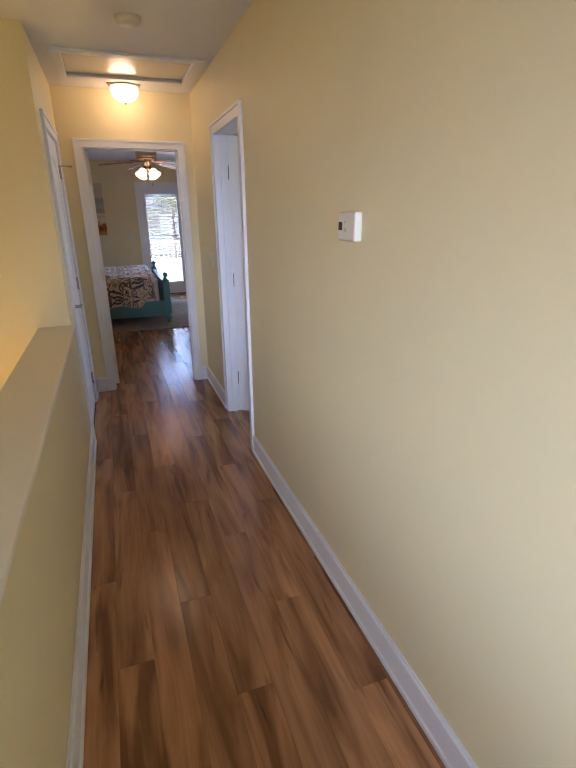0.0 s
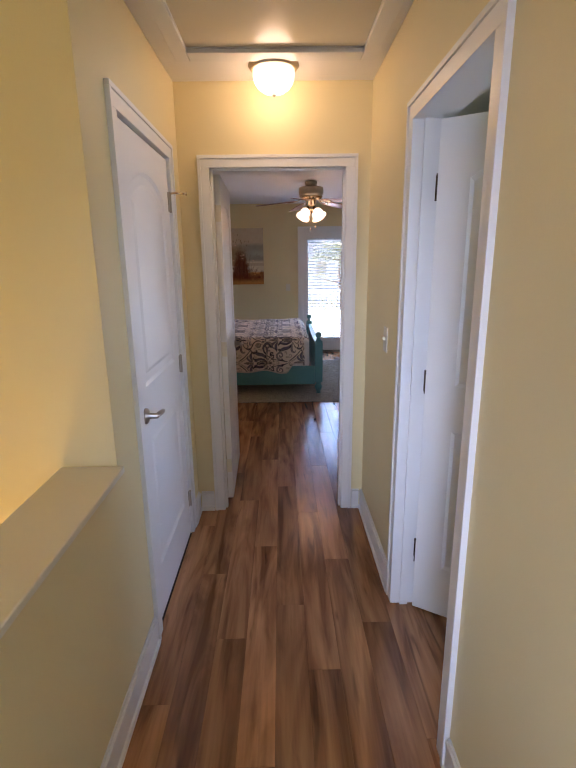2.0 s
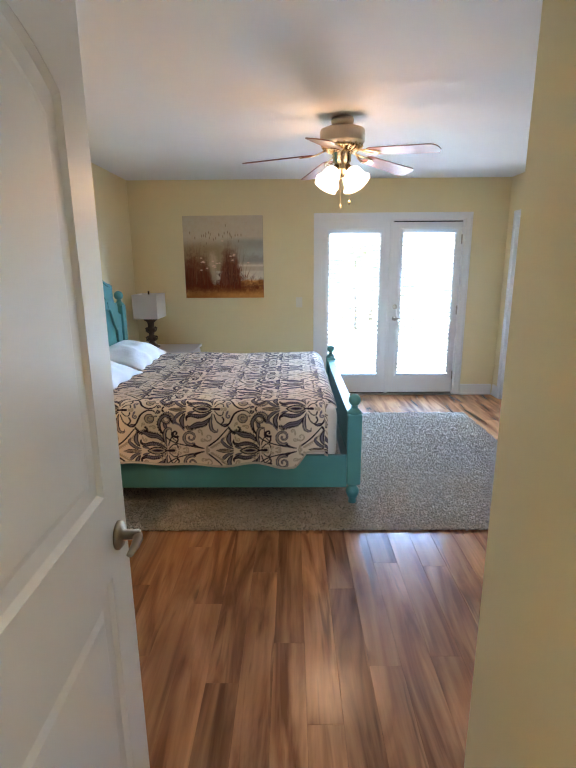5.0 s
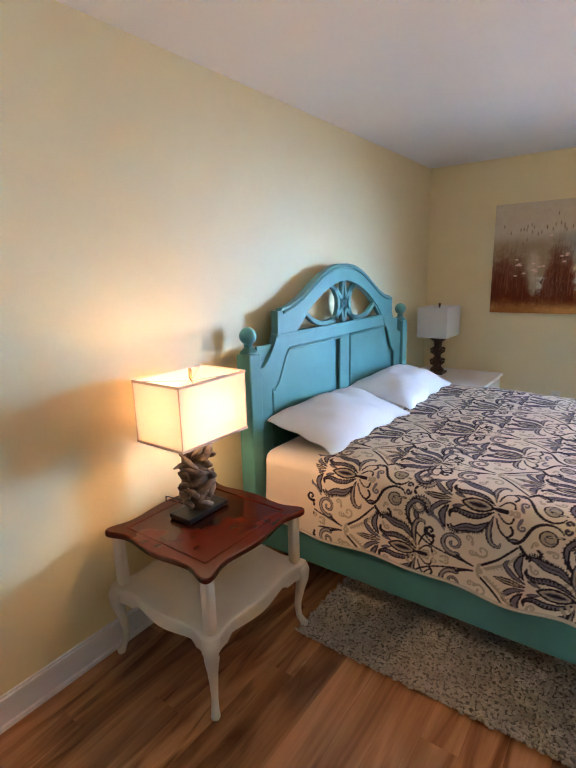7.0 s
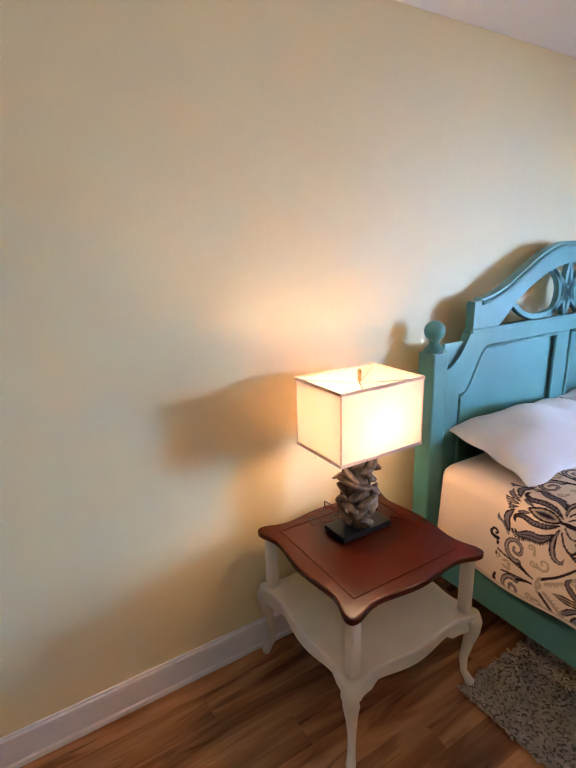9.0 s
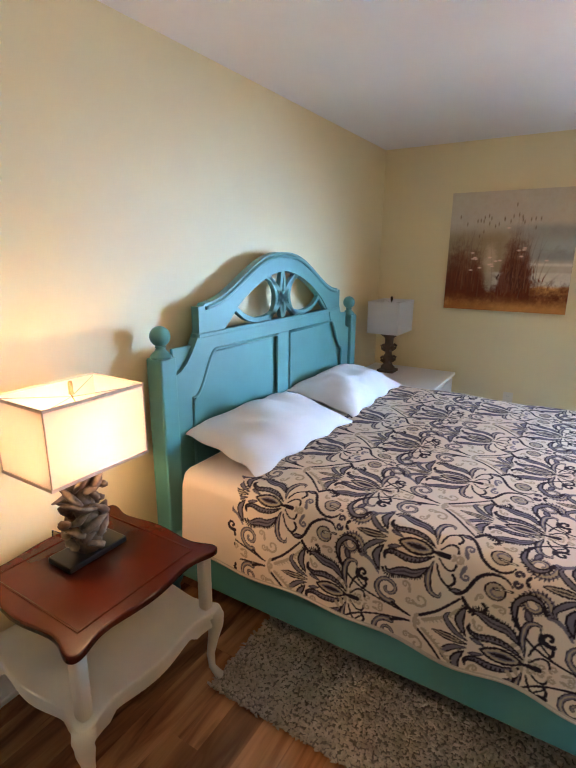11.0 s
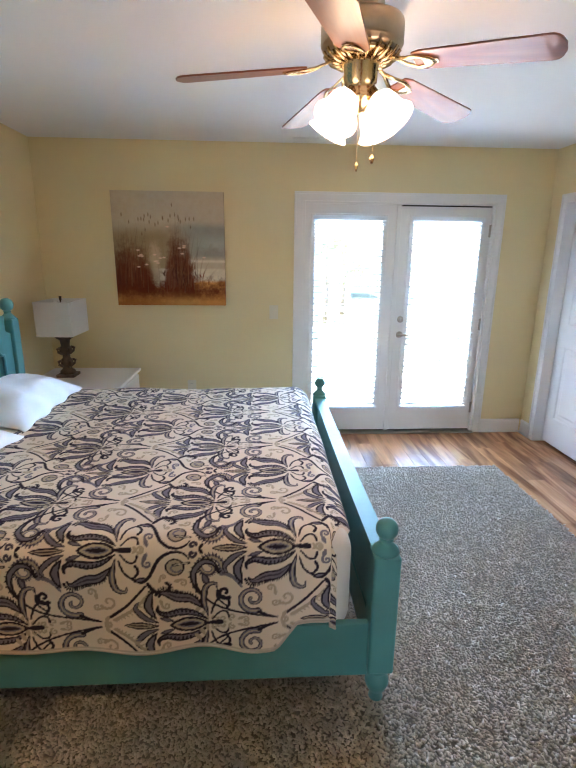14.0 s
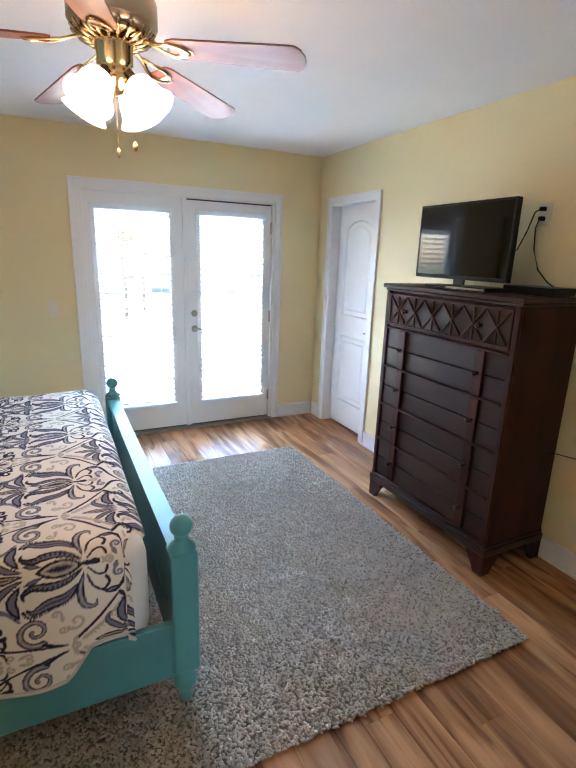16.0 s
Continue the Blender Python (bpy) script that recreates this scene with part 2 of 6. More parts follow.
def rug_material():
    m = mat("grey_shag", (0.40, 0.385, 0.37), 1.0, spec=0.05)
    nt = m.node_tree
    b = nt.nodes["Principled BSDF"]
    geo = nt.nodes.new("ShaderNodeNewGeometry")
    tc = nt.nodes.new("ShaderNodeTexCoord")
    n = nt.nodes.new("ShaderNodeTexNoise")
    n.inputs["Scale"].default_value, n.inputs["Detail"].default_value = 20.0, 6
    nt.links.new(tc.outputs["Object"], n.inputs["Vector"])
    ramp = nt.nodes.new("ShaderNodeValToRGB")
    ramp.color_ramp.elements[0].position, ramp.color_ramp.elements[0].color = 0.0, (0.34, 0.283, 0.222, 1)
    ramp.color_ramp.elements[1].position, ramp.color_ramp.elements[1].color = 1.0, (0.62, 0.545, 0.462, 1)
    add = nt.nodes.new("ShaderNodeMath")
    add.operation = "MULTIPLY_ADD"
    add.inputs[1].default_value = 0.20
    nt.links.new(geo.outputs["Random Per Island"], add.inputs[0])
    sc = nt.nodes.new("ShaderNodeMath")
    sc.operation = "MULTIPLY_ADD"
    sc.inputs[1].default_value, sc.inputs[2].default_value = 1.2, -0.28
    nt.links.new(n.outputs[0], sc.inputs[0])
    nt.links.new(sc.outputs[0], add.inputs[2])
    nt.links.new(add.outputs[0], ramp.inputs[0])
    nt.links.new(ramp.outputs[0], b.inputs["Base Color"])
    return m


M_RUG = rug_material()


def printed(name, layer, rough=0.9, bump=0.2, sheen=0.15, spec=0.5):
    m = mat(name, (0.8, 0.75, 0.68), rough, bump=bump, bump_scale=300, sheen=sheen, spec=spec)
    a = m.node_tree.nodes.new("ShaderNodeVertexColor")
    a.layer_name = layer
    m.node_tree.links.new(a.outputs[0], m.node_tree.nodes["Principled BSDF"].inputs["Base Color"])
    return m


M_DUVET = printed("damask_cotton", "print", 0.92, 0.3, 0.0, 0.2)
M_CANVAS = printed("painted_canvas", "print", 0.7, 0.3, 0.0, 0.2)

# ---- shapes ----


def box(bm, x0, x1, y0, y1, z0, z1, bevel=0.0, segs=2):
    v = [bm.verts.new((x, y, z)) for x in (x0, x1) for y in (y0, y1) for z in (z0, z1)]
    fs = [bm.faces.new([v[i] for i in q]) for q in ((0, 1, 3, 2), (4, 6, 7, 5), (0, 4, 5, 1), (2, 3, 7, 6), (0, 2, 6, 4), (1, 5, 7, 3))]
    if bevel:
        es = list({e for f in fs for e in f.edges})
        bmesh.ops.bevel(bm, geom=es, offset=bevel, segments=segs, affect="EDGES", profile=0.5)
    return bm


def boxes(*rows, bevel=0.0):
    bm = bmesh.new()
    for r in rows:
        box(bm, *r, bevel=bevel)
    return bm


def lathe(bm, profile, cx=0.0, cy=0.0, segs=20, m=None):
    """Turns (radius, height) pairs round the z axis."""
    rings = []
    for r, z in profile:
        ring = []
        for k in range(segs):
            a = 2 * math.pi * k / segs
            p = Vector((cx + r * math.cos(a), cy + r * math.sin(a), z))
            ring.append(bm.verts.new(m @ p if m else p))
        rings.append(ring)
    for a, b in zip(rings, rings[1:]):
        for k in range(segs):
            bm.faces.new((a[k], a[(k + 1) % segs], b[(k + 1) % segs], b[k])).smooth = True
    for ring, flip in ((rings[0], True), (rings[-1], False)):
        if (ring[0].co - ring[segs // 2].co).length > 1e-4:
            bm.faces.new(ring[::-1] if flip else ring)
    return bm


def tube(bm, pts, radius, segs=8, flat=1.0):
    """A round rod along points; radius may be one number or one for each point."""
    pts = [Vector(p) for p in pts]
    rings, up = [], Vector((0.13, 0.31, 0.94)).normalized()
    for i, p in enumerate(pts):
        d = (pts[min(i + 1, len(pts) - 1)] - pts[max(i - 1, 0)]).normalized()
        s = d.cross(up)
        if s.length < 1e-3:
            s = d.cross(Vector((1, 0, 0)))
        s.normalize()
        n = s.cross(d).normalized()
        r = radius[i] if isinstance(radius, (list, tuple)) else radius
        rings.append([bm.verts.new(p + s * (r * math.cos(2 * math.pi * k / segs)) + n * (r * flat * math.sin(2 * math.pi * k / segs))) for k in range(segs)])
    for a, b in zip(rings, rings[1:]):
        for k in range(segs):
            bm.faces.new((a[k], a[(k + 1) % segs], b[(k + 1) % segs], b[k])).smooth = True
    bm.faces.new(rings[0][::-1])
    bm.faces.new(rings[-1])
    return bm


def band(bm, upper, lower, d0, d1, axis="x", bevel=0.0):
    """A board between two curves of the same number of (a, z) points, thick from d0 to d1 along the axis."""
    def at(d, p):
        return (d, p[0], p[1]) if axis == "x" else (p[0], d, p[1])
    grid = [[bm.verts.new(at(d, p)) for p in row] for d in (d0, d1) for row in (upper, lower)]
    fu, fl, bu, bl = grid
    faces = []
    for i in range(len(upper) - 1):
        for a, b in ((fl, fu), (bu, bl), (fu, bu), (bl, fl)):
            faces.append(bm.faces.new((a[i], a[i + 1], b[i + 1], b[i])))
    faces.append(bm.faces.new((fu[0], bu[0], bl[0], fl[0])))
    faces.append(bm.faces.new((fl[-1], bl[-1], bu[-1], fu[-1])))
    bmesh.ops.recalc_face_normals(bm, faces=faces)
    return bm


def prism(bm, outline, z0, z1, bevel=0.0):
    """An (x, y) outline raised from z0 to z1."""
    lo = [bm.verts.new((x, y, z0)) for x, y in outline]
    hi = [bm.verts.new((x, y, z1)) for x, y in outline]
    n = len(outline)
    faces = [bm.faces.new(lo[::-1]), bm.faces.new(hi)]
    for i in range(n):
        faces.append(bm.faces.new((lo[i], lo[(i + 1) % n], hi[(i + 1) % n], hi[i])))
    bmesh.ops.recalc_face_normals(bm, faces=faces)
    if bevel:
        es = [e for e in faces[1].edges] + [e for e in faces[0].edges]
        bmesh.ops.bevel(bm, geom=es, offset=bevel, segments=3, affect="EDGES", profile=0.6)
    return bm


def part(name, bm, material, parent=None, label="", smooth=False):
    me = bpy.data.meshes.new(name)
    bm.to_mesh(me)
    bm.free()
    me.materials.append(material)
    if smooth:
        me.polygons.foreach_set("use_smooth", [True] * len(me.polygons))
    ob = new(name, me)
    ob.parent = parent
    return tagged(ob, label) if label else ob


def thing(name, place, label, category, group="", rz=0.0, kind=""):
    ob = new(name)
    ob.matrix_basis = pose(*place, 0, 0, rz)
    return tagged(ob, label, category, group, kind)


def structure(name, bm, material, label, category):
    return tagged(part(name, bm, material), label, category, kind="structure")


def wall_box(bm, axis, d0, d1, a0, a1, z0, z1, holes=()):
    """A wall thick from d0 to d1, running from a0 to a1, with holes (a0, a1, z0, z1)."""
    def add(p, q, r, s):
        if q - p > 1e-4 and s - r > 1e-4:
            box(bm, *((d0, d1, p, q) if axis == "y" else (p, q, d0, d1)), r, s)
    at = a0
    for h in sorted(holes):
        add(at, h[0], z0, z1)
        add(h[0], h[1], z0, h[2])
        add(h[0], h[1], h[3], z1)
        at = h[1]
    add(at, a1, z0, z1)
    return bm


def casing(bm, axis, face, out, a0, a1, top, width=0.07, z0=0.0):
    """Stepped trim round an opening on the wall face at the given place; out: +1 or -1, the way it stands proud."""
    def bar(p, q, r, s, d):
        lo, hi = sorted((face, face + out * d))
        box(bm, *((lo, hi, p, q) if axis == "y" else (p, q, lo, hi)), r, s, bevel=0.0018, segs=2)
    for w0, w1, d in ((0.0, width - 0.018, 0.013), (width - 0.018, width, 0.019)):
        bar(a0 - w1, a0 - w0, z0, top + w0, d)
        bar(a1 + w0, a1 + w1, z0, top + w0, d)
        bar(a0 - w1, a1 + w1, top + w0, top + w1, d)
    return bm


def skirting(bm, axis, face, out, a0, a1, height=0.13):
    for z0, z1, d in ((0, 0.02, 0.022), (0.02, height - 0.028, 0.013), (height - 0.028, height - 0.010, 0.016), (height - 0.010, height, 0.008)):
        lo, hi = sorted((face, face + out * d))
        box(bm, *((lo, hi, a0, a1) if axis == "y" else (a0, a1, lo, hi)), z0, z1, bevel=0.002, segs=1)
    return bm


H = 2.47
# ---- structure ----
b = bmesh.new()
wall_box(b, "y", -0.84, -0.72, 5.75, 10.68, -0.02, H)
structure("wall_west", b, M_WALL, "pale yellow painted drywall behind the bed", "wall")
b = wall_box(bmesh.new(), "x", 10.54, 10.68, -0.72, 3.54, -0.02, H, [(1.43, 3.07, -0.02, 2.04)])
structure("wall_north", b, M_WALL, "pale yellow painted wall with a double door opening", "wall")
b = wall_box(bmesh.new(), "y", 3.54, 3.66, 5.75, 10.68, -0.02, H, [(9.636, 10.314, -0.02, 2.044)])
structure("wall_east", b, M_WALL, "pale yellow painted wall with a closet doorway", "wall")
b = wall_box(bmesh.new(), "x", 5.75, 5.87, -0.72, 0.40, -0.02, H, [(-0.574, 0.164, -0.02, 2.044)])
structure("wall_south_west", b, M_WALL, "pale yellow painted wall with a closed closet door", "wall")
b = wall_box(bmesh.new(), "x", 5.75, 5.87, 1.69, 3.54, -0.02, H)
structure("wall_south_east", b, M_WALL, "pale yellow painted plain wall", "wall")
b = wall_box(bmesh.new(), "y", 0.40, 0.52, 3.67, 5.87, -0.02, H, [(3.956, 4.764, -0.02, 2.064)])
structure("wall_hall_west", b, M_WALL, "yellow painted hall wall with a closet door", "wall")
b = wall_box(bmesh.new(), "y", 1.57, 1.69, -2.5, 5.87, -0.02, H, [(3.406, 4.124, -0.02, 2.064)])
structure("wall_hall_east", b, M_WALL, "yellow painted hall wall with an open doorway", "wall")
b = wall_box(bmesh.new(), "x", 5.02, 5.14, 0.52, 1.57, -0.02, H, [(0.676, 1.449, -0.02, 2.064)])
structure("wall_hall_end", b, M_WALL, "yellow painted wall at the end of the hall", "wall")
b = wall_box(bmesh.new(), "x", 3.67, 3.79, -0.75, 0.40, -2.8, H)
structure("wall_stairwell_north", b, M_WALL, "yellow painted stairwell wall", "wall")
# Runs on past the stairwell, unseen, to block sun behind the hall closet.
b = wall_box(bmesh.new(), "y", -0.87, -0.75, -2.5, 5.75, -2.8, H)
structure("wall_stairwell_sun_block", b, M_WALL, "yellow painted stairwell wall", "wall")
b = wall_box(bmesh.new(), "x", -2.62, -2.5, -0.87, 1.69, -2.8, H, [(-0.65, 0.75, 0.55, 2.05)])
structure("wall_hall_south", b, M_WALL, "yellow painted wall with a window opening", "wall")
# The second slab is added, unseen, to stop light below the closet door.
b = boxes((-0.75, 0.35, -2.5, 3.67, -2.9, -2.8), (-0.75, 0.40, 3.79, 5.75, -0.12, -0.02))
structure("stairwell_and_closet_floor", b, M_SUB, "dark floor below the stairwell, plus an unseen slab behind the closet door", "floor")
b = boxes((0.352, 0.52, -2.5, 3.67, -2.8, 0.885))
structure("half_wall", b, M_WALL, "yellow painted half wall beside the stairwell", "wall")
b = boxes((0.337, 0.545, -2.5, 3.668, 0.885, 0.907), bevel=0.004)
structure("half_wall_cap", b, M_CAP, "cream painted wooden cap on the half wall, lightened as if lit from above", "trim")
# side room
b = bmesh.new()
wall_box(b, "y", 3.54, 3.66, 1.2, 5.75, -0.02, H, [(2.1, 3.3, 0.9, 2.0)])
wall_box(b, "x", 1.2, 1.32, 1.69, 3.54, -0.02, H)
structure("wall_side_room", b, M_CEIL, "pale painted walls of the side room", "wall")
# closets
b = bmesh.new()
wall_box(b, "y", 4.3, 4.36, 9.3, 10.68, -0.02, H)
wall_box(b, "x", 9.3, 9.36, 3.66, 4.3, -0.02, H)
# North side added only to keep outside light off the closet door.
wall_box(b, "x", 10.62, 10.68, 3.66, 4.3, -0.02, H)
structure("wall_closet", b, M_CEIL, "plain painted closet walls, unseen, shutting out outside light", "wall")
b = boxes((-0.84, 3.66, 5.75, 10.68, H, H + 0.1))
structure("ceiling", b, M_CEIL, "white painted bedroom ceiling", "ceiling")
b = bmesh.new()
box(b, -0.87, 1.69, -2.62, 4.11, H, H + 0.1)
box(b, -0.87, 0.668, 4.11, 4.62, H, H + 0.1)
box(b, 1.455, 1.69, 4.11, 4.62, H, H + 0.1)
box(b, -0.87, 1.69, 4.62, 5.75, H, H + 0.1)
structure("ceiling_hall", b, M_CEIL, "white painted hall ceiling with an attic hatch", "ceiling")
b = boxes((1.69, 3.66, 1.2, 5.75, H, H + 0.1), (3.66, 4.36, 9.3, 10.68, H, H + 0.1))
structure("ceiling_side_room", b, M_CEIL, "white painted ceiling of the side room", "ceiling")

b = bmesh.new()
skirting(b, "y", -0.72, 1, 5.895, 10.54)
skirting(b, "x", 10.54, -1, -0.70, 1.355)
skirting(b, "x", 10.54, -1, 3.145, 3.52)
skirting(b, "y", 3.54, -1, 5.87, 9.575)
skirting(b, "y", 3.54, -1, 10.375, 10.52)
skirting(b, "x", 5.87, 1, 0.225, 0.52)
skirting(b, "x", 5.87, 1, 1.69, 3.52)
skirting(b, "y", 0.52, 1, -2.5, 3.895)
skirting(b, "y", 0.52, 1, 4.825, 5.02)
skirting(b, "y", 1.57, -1, -2.5, 3.345)
skirting(b, "y", 1.57, -1, 4.185, 5.02)
skirting(b, "x", 5.02, -1, 0.54, 0.622)
skirting(b, "x", 5.02, -1, 1.503, 1.55)
skirting(b, "y", 0.52, 1, 5.14, 5.87)
skirting(b, "y", 1.57, -1, 5.14, 5.87)
structure("baseboard", b, M_TRIM, "white painted moulded baseboard", "baseboard")

b = bmesh.new()
casing(b, "x", 5.02, -1, 0.69, 1.435, 2.05, width=0.064)
casing(b, "x", 5.14, 1, 0.69, 1.435, 2.05)
casing(b, "y", 0.52, 1, 3.97, 4.75, 2.05)
casing(b, "y", 1.57, -1, 3.42, 4.11, 2.05)
casing(b, "y", 1.69, 1, 3.42, 4.11, 2.05)
casing(b, "x", 10.54, -1, 1.43, 3.07, 2.04)
casing(b, "y", 3.54, -1, 9.65, 10.30, 2.03)
casing(b, "x", 5.87, 1, -0.56, 0.15, 2.03)
structure("trim", b, M_TRIM, "white painted moulded door casings", "trim")
b = bmesh.new()
for x0, x1, y0, y1, top in ((0.676, 0.69, 5.018, 5.142, 2.05), (1.435, 1.449, 5.018, 5.142, 2.05)):
    box(b, x0, x1, y0, y1, 0, top)
box(b, 0.676, 1.449, 5.018, 5.142, 2.05, 2.064)
box(b, 0.69, 0.702, 5.04, 5.075, 0, 2.05)
box(b, 1.423, 1.435, 5.04, 5.075, 0, 2.05)
box(b, 0.69, 1.435, 5.04, 5.075, 2.038, 2.05)
for y0, y1 in ((3.406, 3.42), (4.11, 4.124)):
    box(b, 1.568, 1.692, y0, y1, 0, 2.05)
box(b, 1.568, 1.692, 3.406, 4.124, 2.05, 2.064)
box(b, 1.60, 1.635, 4.098, 4.11, 0, 2.05)
box(b, 1.60, 1.635, 3.42, 3.432, 0, 2.05)
for y0, y1 in ((9.636, 9.65), (10.30, 10.314)):
    box(b, 3.538, 3.662, y0, y1, 0, 2.03)
box(b, 3.538, 3.662, 9.636, 10.314, 2.03, 2.044)
for y0, y1 in ((3.956, 3.97), (4.75, 4.764)):
    box(b, 0.398, 0.522, y0, y1, 0, 2.05)
box(b, 0.398, 0.522, 3.956, 4.764, 2.05, 2.064)
for x0, x1 in ((-0.574, -0.56), (0.15, 0.164)):
    box(b, x0, x1, 5.748, 5.872, 0, 2.03)
box(b, -0.574, 0.164, 5.748, 5.872, 2.03, 2.044)
structure("door_jamb", b, M_TRIM, "white painted door jambs with stops", "trim")

# attic hatch in the hall ceiling
hatch = thing("attic_hatch", (1.06, 4.36, H), "glossy cream attic hatch panel in a white frame", "hatch")
b = bmesh.new()
for x0, x1, y0, y1 in ((-0.3925, 0.3955, -0.32, -0.25), (-0.3925, 0.3955, 0.26, 0.36), (-0.46, -0.393, -0.32, 0.36), (0.396, 0.465, -0.32, 0.36)):
    box(b, x0, x1, y0, y1, -0.018, -0.001, bevel=0.004)
part("frame", b, M_TRIM, hatch)
part("panel", boxes((-0.3915, 0.3945, -0.2495, 0.2495, 0.002, 0.03)), M_HATCH, hatch, "glossy cream painted panel")
# Dark strip put in for the shade of the hinge-side gap.
part("hinge_gap", boxes((-0.39, 0.393, 0.2505, 0.2555, 0.006, 0.028)), M_DARKGAP, hatch, "dark gap along the hinge side")
# Unseen slab added to stop sky light leaking round the hatch panel.
part("leak_block_slab", boxes((-0.9, 4.4, -2.7, 10.7, H + 0.11, H + 0.2)), M_SUB)
tagged(bpy.data.objects["leak_block_slab"], "unseen dark slab over the rooms that blocks leaking sky light", "roof", kind="structure")

# ---- doors ----


def lever(parent, x, z, y, out, reach):
    """A lever handle with a round rose on the face at y; reach: the way the lever points along x."""
    b = lathe(bmesh.new(), [(0, 0), (0.033, 0), (0.033, 0.006), (0.026, 0.012), (0.012, 0.014), (0.011, 0.05), (0, 0.05)], segs=20,
              m=pose(x, y, z, -90 * out, 0, 0))
    tube(b, [(x, y + out * 0.045, z), (x + reach * 0.03, y + out * 0.052, z + 0.002), (x + reach * 0.065, y + out * 0.052, z - 0.001), (x + reach * 0.10, y + out * 0.048, z - 0.006)],
         [0.011, 0.012, 0.011, 0.008], segs=10, flat=0.7)
    return part("handle", b, M_NICKEL, parent, "brushed nickel lever handle", smooth=True)


def hinge(parent, x, z, y, material=None, out=1):
    b = boxes((x - 0.018, x + 0.018, y - 0.003, y + 0.003, z - 0.045, z + 0.045))
    lathe(b, [(0, z - 0.05), (0.006, z - 0.048), (0.006, z + 0.048), (0, z + 0.05)], x, y + out * 0.005, 8)
    return part("hinge", b, material or M_NICKEL, parent, "metal butt hinge")


def panel_door(name, w, h, m, label, sides=(1, -1), t=0.035):
    """A two-panel door with an arched upper panel; hinge edge at x = 0, faces at y = 0 and -t."""
    d = thing(name, (0, 0, 0), label, "door", kind="structure")
    d.matrix_basis = m
    st, br, lr0, lr1, tr = 0.115, 0.24, 0.87, 1.06, 0.13
    b = boxes((0, st, -t, 0, 0.008, h), (w - st, w, -t, 0, 0.008, h), (st, w - st, -t, 0, 0.008, br), (st, w - st, -t, 0, lr0, lr1))
    n = 14
    xs = [st + (w - 2 * st) * i / n for i in range(n + 1)]
    arch = [(x, h - tr - 0.075 * abs(2 * (x - w / 2) / (w - 2 * st)) ** 2.2) for x in xs]
    band(b, [(x, h) for x in xs], arch, -t, 0, "y")
    part("stiles_and_rails", b, M_TRIM, d)

    def field(z0, tops):
        b = bmesh.new()
        for side in (0, 1):
            y = -0.009 if side == 0 else -t + 0.009
            s = 1 if side == 0 else -1
            rows = []
            for inset, dy in ((0, 0.008), (0.012, 0), (0.045, 0), (0.062, 0.006)):
                x0, x1 = st + inset, w - st - inset
                lo = [b.verts.new((x0 + (x1 - x0) * i / n, y + s * dy, z0 + inset)) for i in range(n + 1)]
                hi = [b.verts.new((x0 + (x1 - x0) * i / n, y + s * dy, tops[i] - inset)) for i in range(n + 1)]
                rows.append(lo + hi[::-1])
            for p, q in zip(rows, rows[1:]):
                k = len(p)
                for i in range(k):
                    b.faces.new((p[i], p[(i + 1) % k], q[(i + 1) % k], q[i]))
            b.faces.new(rows[-1])
        bmesh.ops.recalc_face_normals(b, faces=b.faces[:])
        return b

    part("upper_panel", field(lr1, [z for _, z in arch]), M_TRIM, d, "arched raised panel")
    part("lower_panel", field(br, [lr0] * (n + 1)), M_TRIM, d, "raised panel")
    return d


# hall closet door, closed, hinges at the far end
d = panel_door("door_1", 0.772, 2.035, pose(0.516, 4.746, 0.006, 0, 0, -90), "closed white two-panel arched hall closet door")
lever(d, 0.70, 0.95, 0.0, 1, -1)
for z in (0.22, 1.02, 1.84):
    hinge(d, 0.0, z, 0.003)
b = tube(bmesh.new(), [(0.0, 0.01, 1.88), (-0.01, 0.03, 1.885), (-0.015, 0.075, 1.882)], 0.005)
lathe(b, [(0, -0.008), (0.009, -0.008), (0.009, 0.006), (0, 0.008)], segs=10, m=pose(-0.015, 0.082, 1.882, 90, 0, 0))
part("hinge_stop", b, M_BRASS, d, "brass hinge-pin door stop")

# bedroom door, opened along the passage wall
d = panel_door("door_2", 0.738, 2.03, pose(0.694, 5.146, 0.008, 0, 0, 91.5), "open white two-panel bedroom door")
lever(d, 0.678, 0.94, -0.035, -1, -0.72)
lever(d, 0.678, 0.94, 0.0, 1, -0.72)
part("latch_plate", boxes((0.7375, 0.7395, -0.028, -0.007, 0.87, 0.93)), M_NICKEL, d, "nickel latch plate")
for z in (0.24, 1.02, 1.82):
    b = boxes((-0.003, 0.0, -0.034, 0.002, z - 0.045, z + 0.045))
    part("hinge", b, M_PLASTIC, d, "paint-spattered white butt hinge")

# side room door, opened into the side room
d = panel_door("door_3", 0.685, 2.03, pose(1.668, 4.100, 0.008, 0, 0, -32), "open white two-panel side room door")
for z in (0.285, 1.062, 1.805):
    b = boxes((-0.004, 0.0, -0.040, 0.0, z - 0.045, z + 0.045), (-0.045, -0.006, 0.001, 0.004, z - 0.045, z + 0.045))
    part("hinge", b, M_BRONZE, d, "dark bronze butt hinge")
lever(d, 0.625, 0.92, -0.035, -1, -1)

# closet door of the bedroom, set back in its jamb
d = panel_door("door_4", 0.648, 2.02, pose(3.655, 10.299, 0.008, 0, 0, -90), "closed white two-panel closet door set back in its jamb")
